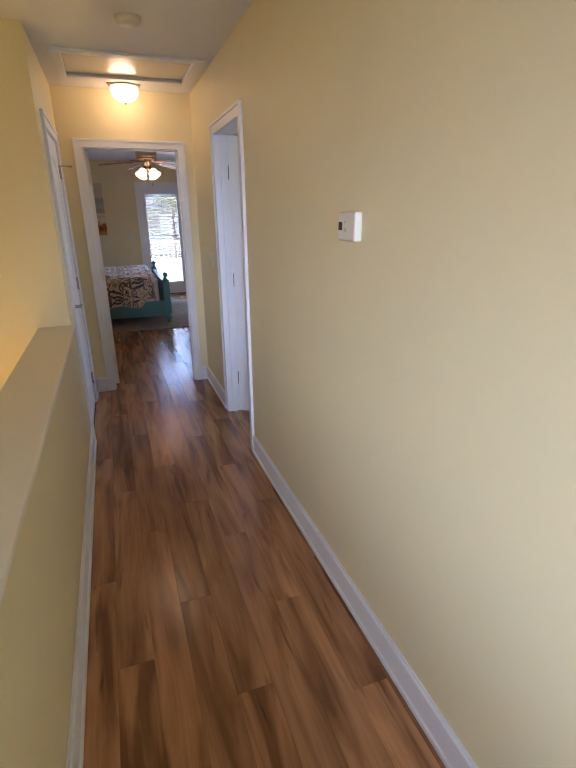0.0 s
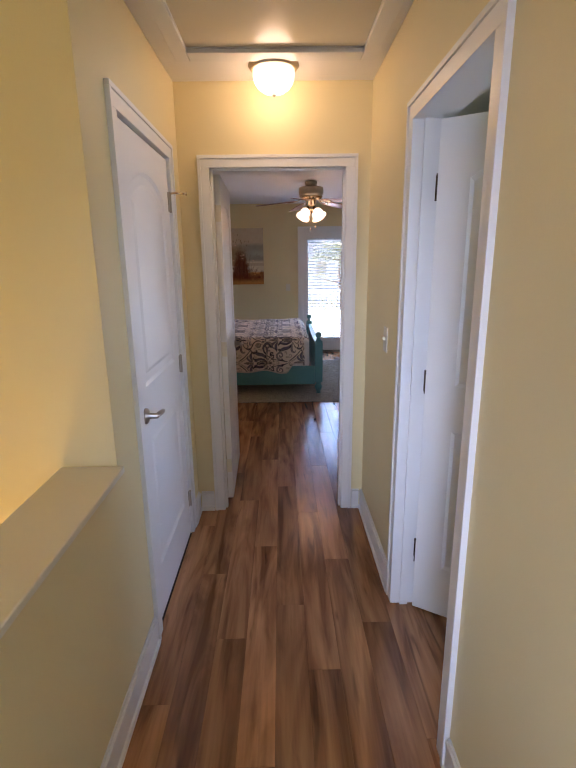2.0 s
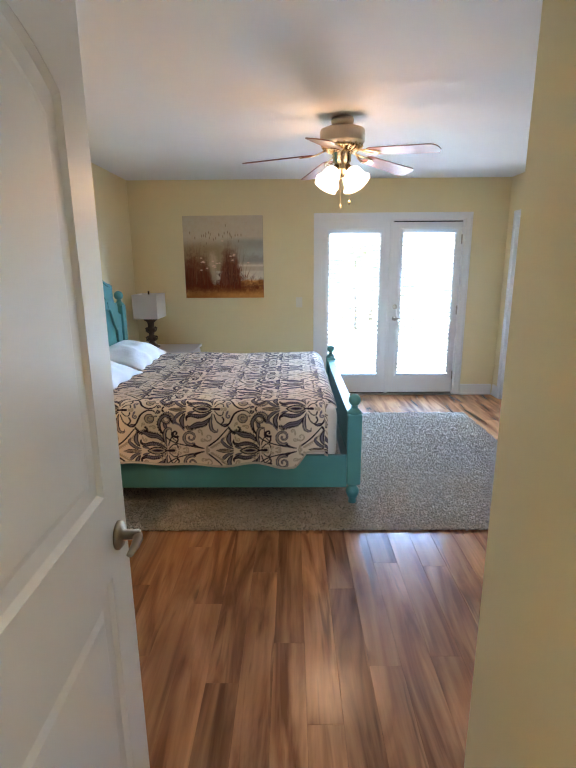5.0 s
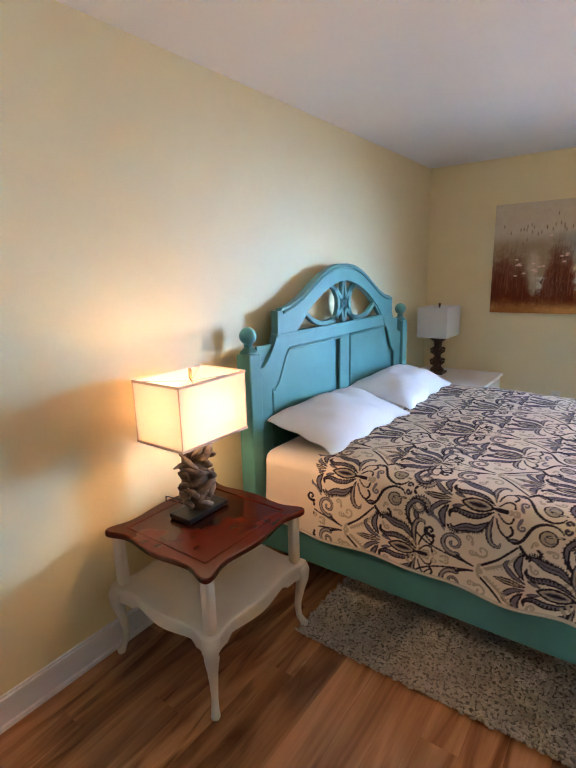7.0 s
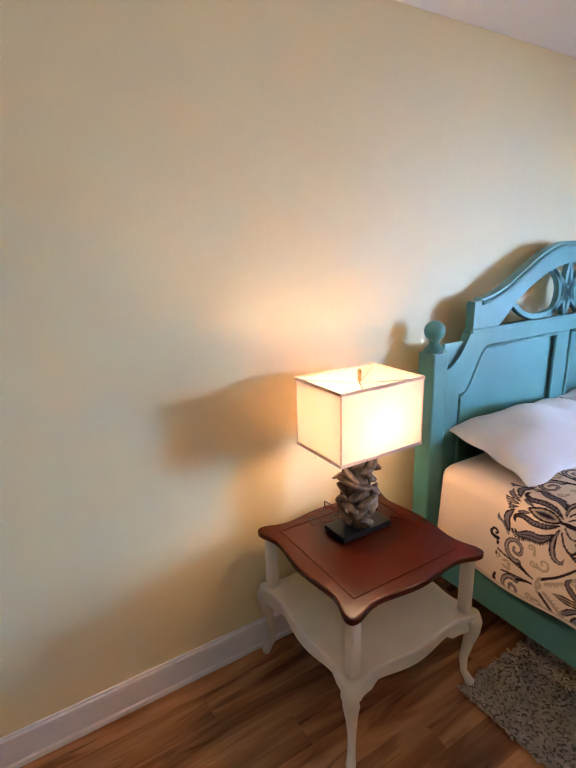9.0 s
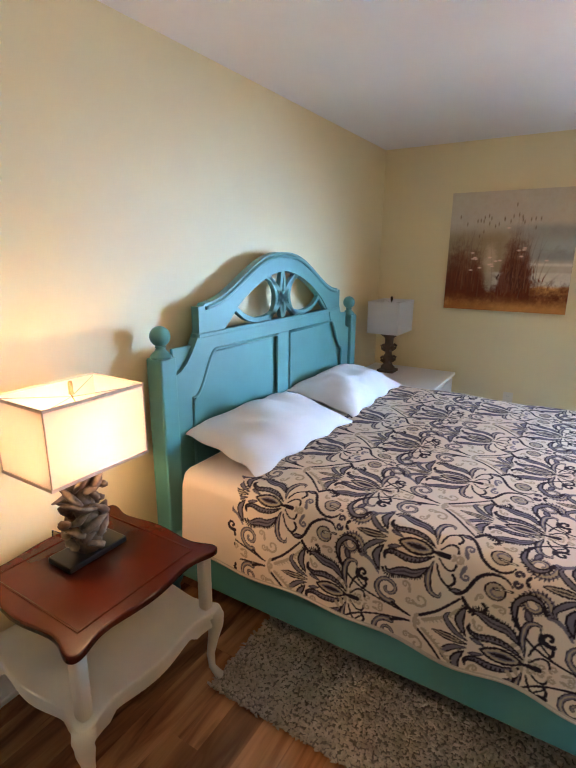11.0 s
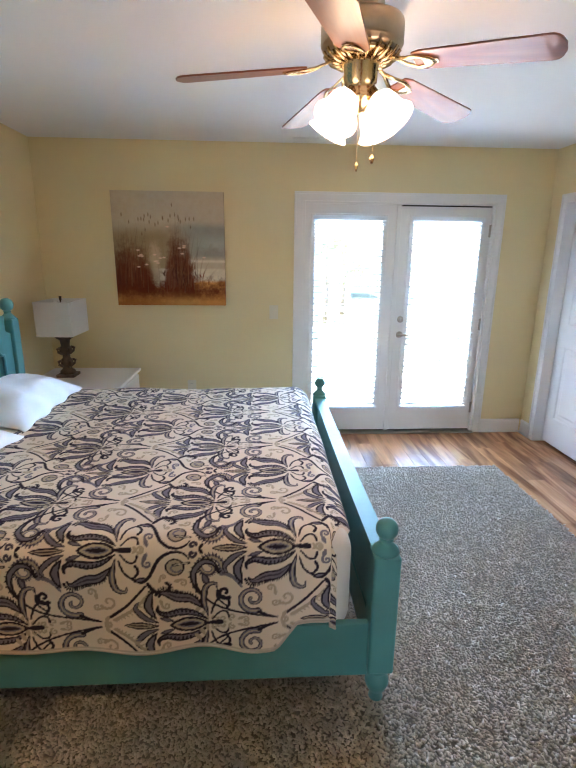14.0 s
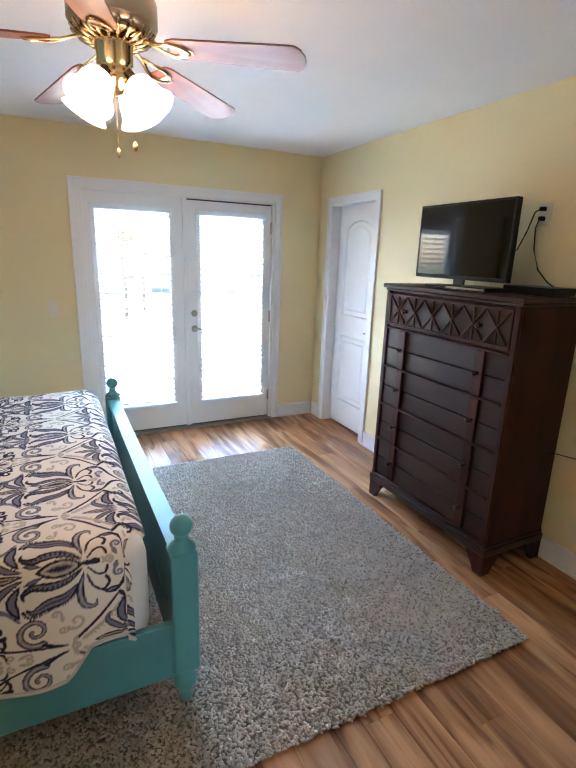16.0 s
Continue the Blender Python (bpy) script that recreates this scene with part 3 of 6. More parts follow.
part("handle", tube(bmesh.new(), [(0.60, -0.035, 0.95), (0.60, -0.075, 0.95), (0.585, -0.08, 0.95), (0.545, -0.078, 0.948)], 0.006), M_NICKEL, d, "nickel lever handle")

# south closet door
d = panel_door("door_5", 0.702, 2.015, pose(-0.556, 5.889, 0.008), "closed white two-panel closet door")
lever(d, 0.660, 0.92, 0.012, 1, -1)
for z in (0.22, 1.0, 1.82):
    hinge(d, 0.0, z, 0.003)

# french doors
fd = thing("door_6", (0, 0, 0), "closed white double french door with built-in blinds", "door", kind="structure")
b = bmesh.new()
for x0, x1 in ((1.43, 1.452), (3.048, 3.07)):
    box(b, x0, x1, 10.538, 10.682, 0, 2.04, bevel=0.002)
box(b, 1.452, 3.048, 10.538, 10.682, 2.022, 2.04, bevel=0.002)
part("door_frame", b, M_TRIM, fd)
part("threshold", boxes((1.43, 3.07, 10.50, 10.69, 0.001, 0.014), bevel=0.003), M_NICKEL, fd, "metal threshold strip")
part("head_filler", boxes((1.452, 2.24, 10.560, 10.60, 2.009, 2.023)), M_TRIM, fd)
part("weather_strip", boxes((2.262, 3.048, 10.575, 10.585, 2.008, 2.022), (1.452, 3.048, 10.575, 10.585, 0.014, 0.026)), M_DARKGAP, fd, "dark rubber weather strip")


def french_leaf(x0, x1, g0, g1, knob):
    y0, y1, z0, z1, gz0, gz1 = 10.565, 10.61, 0.026, 2.010, 0.262, 1.905
    b = boxes((x0, g0 - 0.03, y0, y1, z0, z1), (g1 + 0.03, x1, y0, y1, z0, z1), (g0 - 0.03, g1 + 0.03, y0, y1, z0, gz0 - 0.03), (g0 - 0.03, g1 + 0.03, y0, y1, gz1 + 0.03, z1))
    leaf = part("leaf", b, M_TRIM, fd, "white painted glazed door leaf")
    b = bmesh.new()
    for a0, a1, c0, c1 in ((g0 - 0.04, g0, gz0 - 0.04, gz1 + 0.04), (g1, g1 + 0.04, gz0 - 0.04, gz1 + 0.04), (g0, g1, gz0 - 0.04, gz0), (g0, g1, gz1, gz1 + 0.04)):
        box(b, a0, a1, y0 - 0.012, y1 - 0.004, c0, c1, bevel=0.005)
    part("glazing_frame", b, M_TRIM, leaf, "raised white glazing frame")
    for yy in (y0 + 0.006, y1 - 0.008):
        g = part("pane", boxes((g0, g1, yy, yy + 0.003, gz0, gz1)), M_GLASS, leaf, "clear glass pane")
        g.visible_shadow = False
    part("blind_rail", boxes((g0 - 0.022, g1 + 0.022, y0 - 0.040, y0 - 0.014, gz1 - 0.012, gz1 + 0.022), bevel=0.003), M_SLAT, leaf, "white blind head rail")
    part("blind_rail", boxes((g0 - 0.022, g1 + 0.022, y0 - 0.038, y0 - 0.016, gz0 - 0.018, gz0), bevel=0.003), M_SLAT, leaf, "white blind bottom rail")
    b = bmesh.new()
    n = 5
    for i in range(n + 1):
        yy = y0 - 0.038 + 0.022 * i / n
        zz = 0.0022 * (1 - (2 * i / n - 1) ** 2) + 0.010 * (i / n - 0.5)
        for x in (g0 - 0.018, g1 + 0.018):
            b.verts.new((x, yy, zz))
    b.verts.ensure_lookup_table()
    for i in range(n):
        b.faces.new((b.verts[2 * i], b.verts[2 * i + 1], b.verts[2 * i + 3], b.verts[2 * i + 2])).smooth = True
    bmesh.ops.solidify(b, geom=b.faces[:], thickness=0.0012)
    first = part("slat", b, M_SLAT, leaf)
    zs = [gz0 + 0.025 + 0.0505 * i for i in range(32)] + [gz1 - 0.018 - 0.012 * i for i in range(3)]
    first.location.z = zs[0]
    for z in zs[1:]:
        s = new("slat", first.data)
        s.parent = leaf
        s.location.z = z
    for x in (g0 + 0.09, g1 - 0.09):
        part("ladder_cord", tube(bmesh.new(), [(x, y0 - 0.0395, gz0 - 0.01), (x, y0 - 0.0395, gz1)], 0.001, 5), M_SLAT, leaf, "thin white ladder cord")
    return leaf


french_leaf(1.454, 2.235, 1.541, 2.117, False)
leaf = french_leaf(2.262, 3.046, 2.380, 2.962, True)
part("astragal", boxes((2.225, 2.264, 10.548, 10.568, 0.02, 2.024), bevel=0.004), M_TRIM, fd, "white astragal strip between the leaves")
b = lathe(bmesh.new(), [(0, 0), (0.030, 0), (0.030, 0.007), (0.024, 0.013), (0.010, 0.014), (0.010, 0.045), (0, 0.046)], segs=20, m=pose(2.318, 10.565, 0.925, 90, 0, 0))
tube(b, [(2.318, 10.522, 0.925), (2.35, 10.516, 0.927), (2.42, 10.518, 0.920)], [0.010, 0.010, 0.007], 10)
part("handle", b, M_NICKEL, leaf, "brushed nickel lever handle", smooth=True)
b = lathe(bmesh.new(), [(0, 0), (0.030, 0), (0.028, 0.010), (0.018, 0.014), (0, 0.014)], segs=20, m=pose(2.318, 10.565, 1.062, 90, 0, 0))
box(b, 2.314, 2.322, 10.535, 10.552, 1.045, 1.079, bevel=0.002)
part("deadbolt", b, M_NICKEL, leaf, "nickel deadbolt thumb turn")
for z in (0.24, 1.02, 1.82):
    b = boxes((3.036, 3.058, 10.558, 10.565, z - 0.05, z + 0.05))
    lathe(b, [(0, z - 0.055), (0.007, z - 0.05), (0.007, z + 0.05), (0, z + 0.055)], 3.047, 10.556, 8)
    part("hinge", b, M_NICKEL, leaf, "nickel butt hinge")

# ---- bed ----
BY0, BY1, BX0, BX1 = 7.755, 9.665, -0.61, 1.50
YC = (BY0 + BY1) / 2
bed = thing("bed", (0, 0, 0), "teal painted wooden king bed with arched headboard", "bed")


def post_mesh(top, block0, block1, w):
    b = box(bmesh.new(), -w, w, -w, w, block0, block1, bevel=0.009, segs=3)
    lathe(b, [(w * 0.98, block1 - 0.004), (w * 1.02, block1 + 0.004), (w * 0.93, block1 + 0.012), (w * 0.55, block1 + 0.030), (w * 0.42, block1 + 0.040), (w * 0.55, block1 + 0.046), (w * 0.40, block1 + 0.052)], segs=24)
    r = (top - block1 - 0.046) / 2
    zc = top - r
    lathe(b, [(max(0.0, r * math.sin(math.pi * k / 12)), zc - r * math.cos(math.pi * k / 12)) for k in range(13)], segs=24)
    return b


def foot_mesh(z1, w):
    return lathe(bmesh.new(), [(w * 0.9, z1 + 0.002), (w * 0.95, z1 - 0.008), (w * 0.55, z1 - 0.018), (w * 0.6, z1 - 0.026), (w * 0.92, z1 - 0.05), (w * 0.95, z1 - 0.07), (w * 0.7, z1 - 0.10), (w * 0.5, z1 - 0.115), (w * 0.58, z1 - 0.14), (0, z1 - 0.14)], segs=24)


for x, top, b1, b0 in ((BX1, 0.757, 0.635, 0.160), (BX0, 1.31, 1.175, 0.160)):
    for y in (BY0, BY1):
        p = part("post", post_mesh(top, b0, b1, 0.046), M_TEAL, bed, "square teal post with a ball finial")
        p.location = (x, y, 0)
        q = part("turned_foot", foot_mesh(0.162, 0.046), M_TEAL, p)
for y in (BY0, BY1):
    part("side_rail", boxes((BX0 + 0.04, BX1 - 0.04, y - 0.014, y + 0.014, 0.130, 0.352), bevel=0.004), M_TEAL, bed)
# footboard with a gently dipped top rail
n = 24
ys = [BY0 + 0.04 + (BY1 - BY0 - 0.08) * i / n for i in range(n + 1)]
dip = [0.585 - 0.012 * math.sin(math.pi * i / n) for i in range(n + 1)]
b = band(bmesh.new(), [(y, z) for y, z in zip(ys, dip)], [(y, 0.13) for y in ys], BX1 - 0.016, BX1 + 0.016)
part("footboard_panel", b, M_TEAL, bed)
b = band(bmesh.new(), [(y, z + 0.030) for y, z in zip(ys, dip)], [(y, z) for y, z in zip(ys, dip)], BX1 - 0.034, BX1 + 0.034)
part("footboard_cap", b, M_TEAL, bed)
part("footboard_base", boxes((BX1 - 0.022, BX1 + 0.022, BY0 + 0.04, BY1 - 0.04, 0.125, 0.30), bevel=0.004), M_TEAL, bed)


def head_top(d):
    """The headboard's upper outline against the distance from its middle."""
    d = abs(d)
    if d < 0.70:
        u = d / 0.70
        return 1.385 + 0.235 * (0.5 + 0.5 * math.cos(math.pi * min(1, u ** 1.15)))
    if d < 0.735:
        return 1.372
    u = min(1, (d - 0.735) / 0.175)
    return 1.085 + 0.175 * (1 - u) ** 2.0


def ogee(d):
    """The lower edge of the headboard's frame, stepping down in an S towards the posts."""
    u = min(1.0, max(0.0, (abs(d) - 0.61) / 0.19))
    return 0.965 + 0.20 * (1 - u * u * (3 - 2 * u)) + 0.012 * math.sin(2 * math.pi * u)


def half_curve(d0, d1, n):
    return [d0 + (d1 - d0) * i / n for i in range(n + 1)]


ds = sorted(set([round(v, 4) for v in half_curve(-0.91, 0.91, 90)] + [-0.736, -0.734, 0.734, 0.736, -0.7001, 0.7001]))
b = bmesh.new()
fx = BX0
# framing band, following the outline
outer = [(YC + d, head_top(d)) for d in ds]
inner = [(YC + d, 1.24 + 0.275 * max(0.0, 1 - (abs(d) / 0.56) ** 1.7) ** 0.85 if abs(d) < 0.60 else ogee(d)) for d in ds]
band(b, outer, inner, fx - 0.020, fx + 0.024)
for s in (-1, 1):
    lo, hi = sorted((YC + s * 0.91, YC + s * 0.80))
    box(b, fx - 0.018, fx + 0.0235, lo, hi, 0.30, 0.968)
part("headboard_frame", b, M_TEAL, bed)
b = bmesh.new()
bead = [(fx + 0.026, y, z - 0.022) for y, z in outer if abs(y - YC) < 0.69]
tube(b, bead, 0.010, 8)
for s in (-1, 1):
    tube(b, [(fx + 0.021, YC + s * 0.07, 1.158)] + [(fx + 0.021, YC + s * (d - 0.006), ogee(d) - 0.006) for d in half_curve(0.61, 0.80, 18)] + [(fx + 0.021, YC + s * 0.794, 0.93), (fx + 0.021, YC + s * 0.794, 0.45)], 0.010, 8)
    tube(b, [(fx + 0.021, YC + s * 0.07, 1.158), (fx + 0.021, YC + s * 0.07, 0.45)], 0.009, 8)
part("headboard_moulding", b, M_TEAL, bed)
part("headboard_panel", boxes((fx - 0.012, fx + 0.004, YC - 0.89, YC + 0.89, 0.30, 1.20)), M_TEAL, bed)
b = boxes((fx - 0.018, fx + 0.020, YC - 0.75, YC + 0.75, 1.165, 1.25), (fx - 0.014, fx + 0.028, YC - 0.74, YC + 0.74, 1.228, 1.25), bevel=0.004)
part("headboard_rail", b, M_TEAL, bed)
b = boxes((fx - 0.010, fx + 0.020, YC - 0.062, YC + 0.062, 0.30, 1.166), bevel=0.004)
part("center_stile", b, M_TEAL, bed)
# interlaced fretwork in the arch
b = bmesh.new()


def fret(side, pts):
    """A flat bar of the fretwork, bent smoothly through its points."""
    run = []
    q = [pts[0]] + list(pts) + [pts[-1]]
    for p0, p1, p2, p3 in zip(q, q[1:], q[2:], q[3:]):
        for i in range(5):
            t = i / 5
            run.append(tuple(0.5 * (2 * b1 + (c1 - a1) * t + (2 * a1 - 5 * b1 + 4 * c1 - d1) * t * t + (3 * b1 - a1 - 3 * c1 + d1) * t ** 3) for a1, b1, c1, d1 in zip(p0, p1, p2, p3)))
    run.append(pts[-1])
    m = len(run) - 1
    rows = []
    for i, (y, z) in enumerate(run):
        (ya, za), (yb, zb) = run[max(0, i - 1)], run[min(m, i + 1)]
        ln = math.hypot(yb - ya, zb - za) or 1
        ny, nz = -(zb - za) / ln * 0.0145, (yb - ya) / ln * 0.0145
        rows.append([b.verts.new((fx + dx, YC + side * (y + k * ny), z + k * nz)) for dx, k in ((0.016, -0.8), (0.016, 0.8), (0.010, 1), (-0.010, 1), (-0.010, -1), (0.010, -1))])
    for p, q2 in zip(rows, rows[1:]):
        for k in range(6):
            b.faces.new((p[k], p[(k + 1) % 6], q2[(k + 1) % 6], q2[k]))


for s in (-1, 1):
    fret(s, ((0.0, 1.24), (0.020, 1.30), (0.026, 1.38), (0.018, 1.46), (0.0, 1.53)))
    fret(s, ((-0.19, 1.50), (-0.10, 1.46), (-0.02, 1.39), (0.05, 1.32), (0.13, 1.275), (0.25, 1.262), (0.36, 1.288), (0.45, 1.345)))
    fret(s, ((0.36, 1.45), (0.42, 1.375), (0.48, 1.315), (0.55, 1.255)))
    fret(s, ((0.15, 1.50), (0.085, 1.43), (0.07, 1.36), (0.10, 1.29), (0.16, 1.245)))
bmesh.ops.recalc_face_normals(b, faces=b.faces[:])
part("fretwork", b, M_TEAL, bed, "interlaced teal fretwork in the arch")

# mattress
b = box(bmesh.new(), -0.56, 1.395, BY0 + 0.008, BY1 - 0.008, 0.30, 0.668, bevel=0.06, segs=5)
mattress = tagged(part("mattress", b, M_SHEET, smooth=True), "white sheeted king mattress on the bed", "mattress")


def pillow(name, place, rz, w, d, h, seed, label):
    """A soft cushion: two domed faces that meet in a seam with pulled corners and creases."""
    n, m = 46, 30
    verts, faces = [], []
    rnd = Vector((seed * 3.1, seed * 1.7, seed * 5.3))
    for side in (1, -1):
        for j in range(m + 1):
            for i in range(n + 1):
                u, v = math.sin(math.pi * (i / n - 0.5)), math.sin(math.pi * (j / m - 0.5))
                e = max(0.0, (1 - abs(u) ** 2.6)) ** 0.72 * max(0.0, (1 - abs(v) ** 2.3)) ** 0.72
                x = u * w / 2 * (0.93 + 0.07 * v ** 2) + 0.008 * math.sin(9 * v + seed) * abs(u) ** 3
                y = v * d / 2 * (0.94 + 0.06 * u ** 2) + 0.010 * math.sin(11 * u + seed) * abs(v) ** 3
                p = Vector((x * 7, y * 7, side * 0.5)) + rnd
                crease = noise.noise(p * 0.9) * 0.026 + noise.noise(Vector((p.x * 1.6 + p.y * 1.4, p.y * 0.7 - p.x * 0.5, p.z))) * 0.017 * (0.3 + 0.7 * max(abs(u), abs(v))) + noise.noise(Vector((p.x * 4.5, p.y * 2.0, p.z))) * 0.006
                z = side * (h / 2) * e * (1 if side > 0 else 0.55) + crease * e
                verts.append((x, y, z))
    row = n + 1
    base = (m + 1) * row
    for j in range(m):
        for i in range(n):
            a = j * row + i
            faces.append((a, a + 1, a + row + 1, a + row))
            faces.append((base + a, base + a + row, base + a + row + 1, base + a + 1))
    me = bpy.data.meshes.new(name)
    me.from_pydata(verts, [], faces)
    bm = bmesh.new()
    bm.from_mesh(me)
    bmesh.ops.remove_doubles(bm, verts=bm.verts[:], dist=0.0006)
    bm.to_mesh(me)
    bm.free()
    me.materials.append(M_PILLOW)
    me.polygons.foreach_set("use_smooth", [True] * len(me.polygons))
    ob = new(name, me)
    ob.matrix_basis = place @ pose(0, 0, 0, 0, 0, rz)
    return tagged(ob, label, "pillow", "pillows on the bed")


pillow("pillow", pose(-0.375, 8.28, 0.752, 0, 12, 0), 88, 0.90, 0.48, 0.215, 1, "plump white cotton pillow leaning toward the headboard")
pillow("pillow", pose(-0.380, 9.19, 0.752, 0, 12, 0), 91, 0.88, 0.48, 0.215, 2, "plump white cotton pillow leaning toward the headboard")

# ---- duvet ----
TX, TY = 0.59, 0.54
RES = 500  # samples a metre
NW, NH = round(TX * RES), round(TY * RES)
CREAM, INK, GREY, TAUPE, MID = (0.78, 0.665, 0.540), (0.026, 0.018, 0.030), (0.19, 0.165, 0.20), (0.47, 0.38, 0.28), (0.065, 0.050, 0.075)
GROW, GROW_Y = 1.0, 1.0
OFFS = ((0, 0), (TX / 2, TY / 2))
tile = np.empty((NW, NH, 3))
tile[:] = CREAM


def stamp(x, y, r, color):
    """A dot on the repeating cloth print."""
    n = int(math.ceil(r * RES)) + 1
    ci, cj = x * RES, y * RES
    i = np.arange(math.floor(ci) - n, math.floor(ci) + n + 2)
    j = np.arange(math.floor(cj) - n, math.floor(cj) + n + 2)
    d = np.hypot((i - ci)[:, None], (j - cj)[None, :]) / RES
    a = np.clip((r - d) * RES + 0.5, 0, 1)[..., None]
    ii, jj = np.ix_(i % NW, j % NH)
    tile[ii, jj] = tile[ii, jj] * (1 - a) + np.array(color) * a


def stroke(pts, r0, r1, color, swell=0.0):
    """A brush line through points on all repeats of the motif."""
    pts = [Vector((p[0] * GROW, p[1] * GROW_Y, 0)) for p in pts]
    total = sum((b - a).length for a, b in zip(pts, pts[1:])) or 1
    run = 0.0
    for a, b in zip(pts, pts[1:]):
        seg = (b - a).length
        for k in range(max(1, int(seg * RES / 1.2))):
            f = k / max(1, int(seg * RES / 1.2))
            s = (run + seg * f) / total
            p = a.lerp(b, f)
            r = 1.18 * (r0 + (r1 - r0) * s + swell * math.sin(math.pi * s))
            for ox, oy in OFFS:
                stamp(p.x + ox, p.y + oy, r, color)
        run += seg


def spiral(cx, cy, r, a0, turns, n=34):
    return [(cx + r * (1 - 0.86 * i / n) * math.cos(a0 + turns * 2 * math.pi * i / n), cy + r * (1 - 0.86 * i / n) * math.sin(a0 + turns * 2 * math.pi * i / n)) for i in range(n + 1)]


def leaf_print(x, y, ang, length, width, color, vein=None):
    c, s = math.cos(ang), math.sin(ang)
    stroke([(x, y), (x + c * length, y + s * length)], 0.001, 0.001, color, width)
    if vein:
        stroke([(x + c * length * 0.2, y + s * length * 0.2), (x + c * length * 0.8, y + s * length * 0.8)], 0.0008, 0.0008, vein, width * 0.4)


def toothed(pts, r0, r1, color, teeth, side, swell=0.0, every=2, lean=1.2):
    """A tapering band with teeth on one side."""
    stroke(pts, r0, r1, color, swell)
    fringe(pts, color, teeth, side, swell + (r0 + r1) / 2, every, lean)


def fringe(pts, color, teeth, side, off, every=2, lean=1.2):
    m = len(pts) - 1
    for i in list(range(m))[::every]:
        (ax, ay), (bx, by) = pts[i], pts[i + 1]
        t = math.atan2(by - ay, bx - ax) + side * lean
        k = off * 0.7
        ln = teeth * (0.55 + 0.45 * math.sin(math.pi * i / m))
        stroke([(ax + k * math.cos(t), ay + k * math.sin(t)), (ax + (k + ln) * math.cos(t), ay + (k + ln) * math.sin(t))], 0.0026, 0.0014, color)


def outlined(pts, w, edge, fill, vein=None):
    stroke(pts, 0.0018, 0.0012, edge, w)
    stroke(pts[1:-1], 0.0006, 0.0006, fill, w * 0.60)
    if vein:
        stroke(pts[2:-2], 0.0005, 0.0005, vein, w * 0.18)


def flow(pts, n=7):
    """A smooth line through points."""
    out, q = [], [pts[0]] + list(pts) + [pts[-1]]
    for p0, p1, p2, p3 in zip(q, q[1:], q[2:], q[3:]):
        for i in range(n):
            t = i / n
            out.append(tuple(0.5 * (2 * b + (c - a) * t + (2 * a - 5 * b + 4 * c - d) * t * t + (3 * b - a - 3 * c + d) * t ** 3) for a, b, c, d in zip(p0, p1, p2, p3)))
    return out + [pts[-1]]


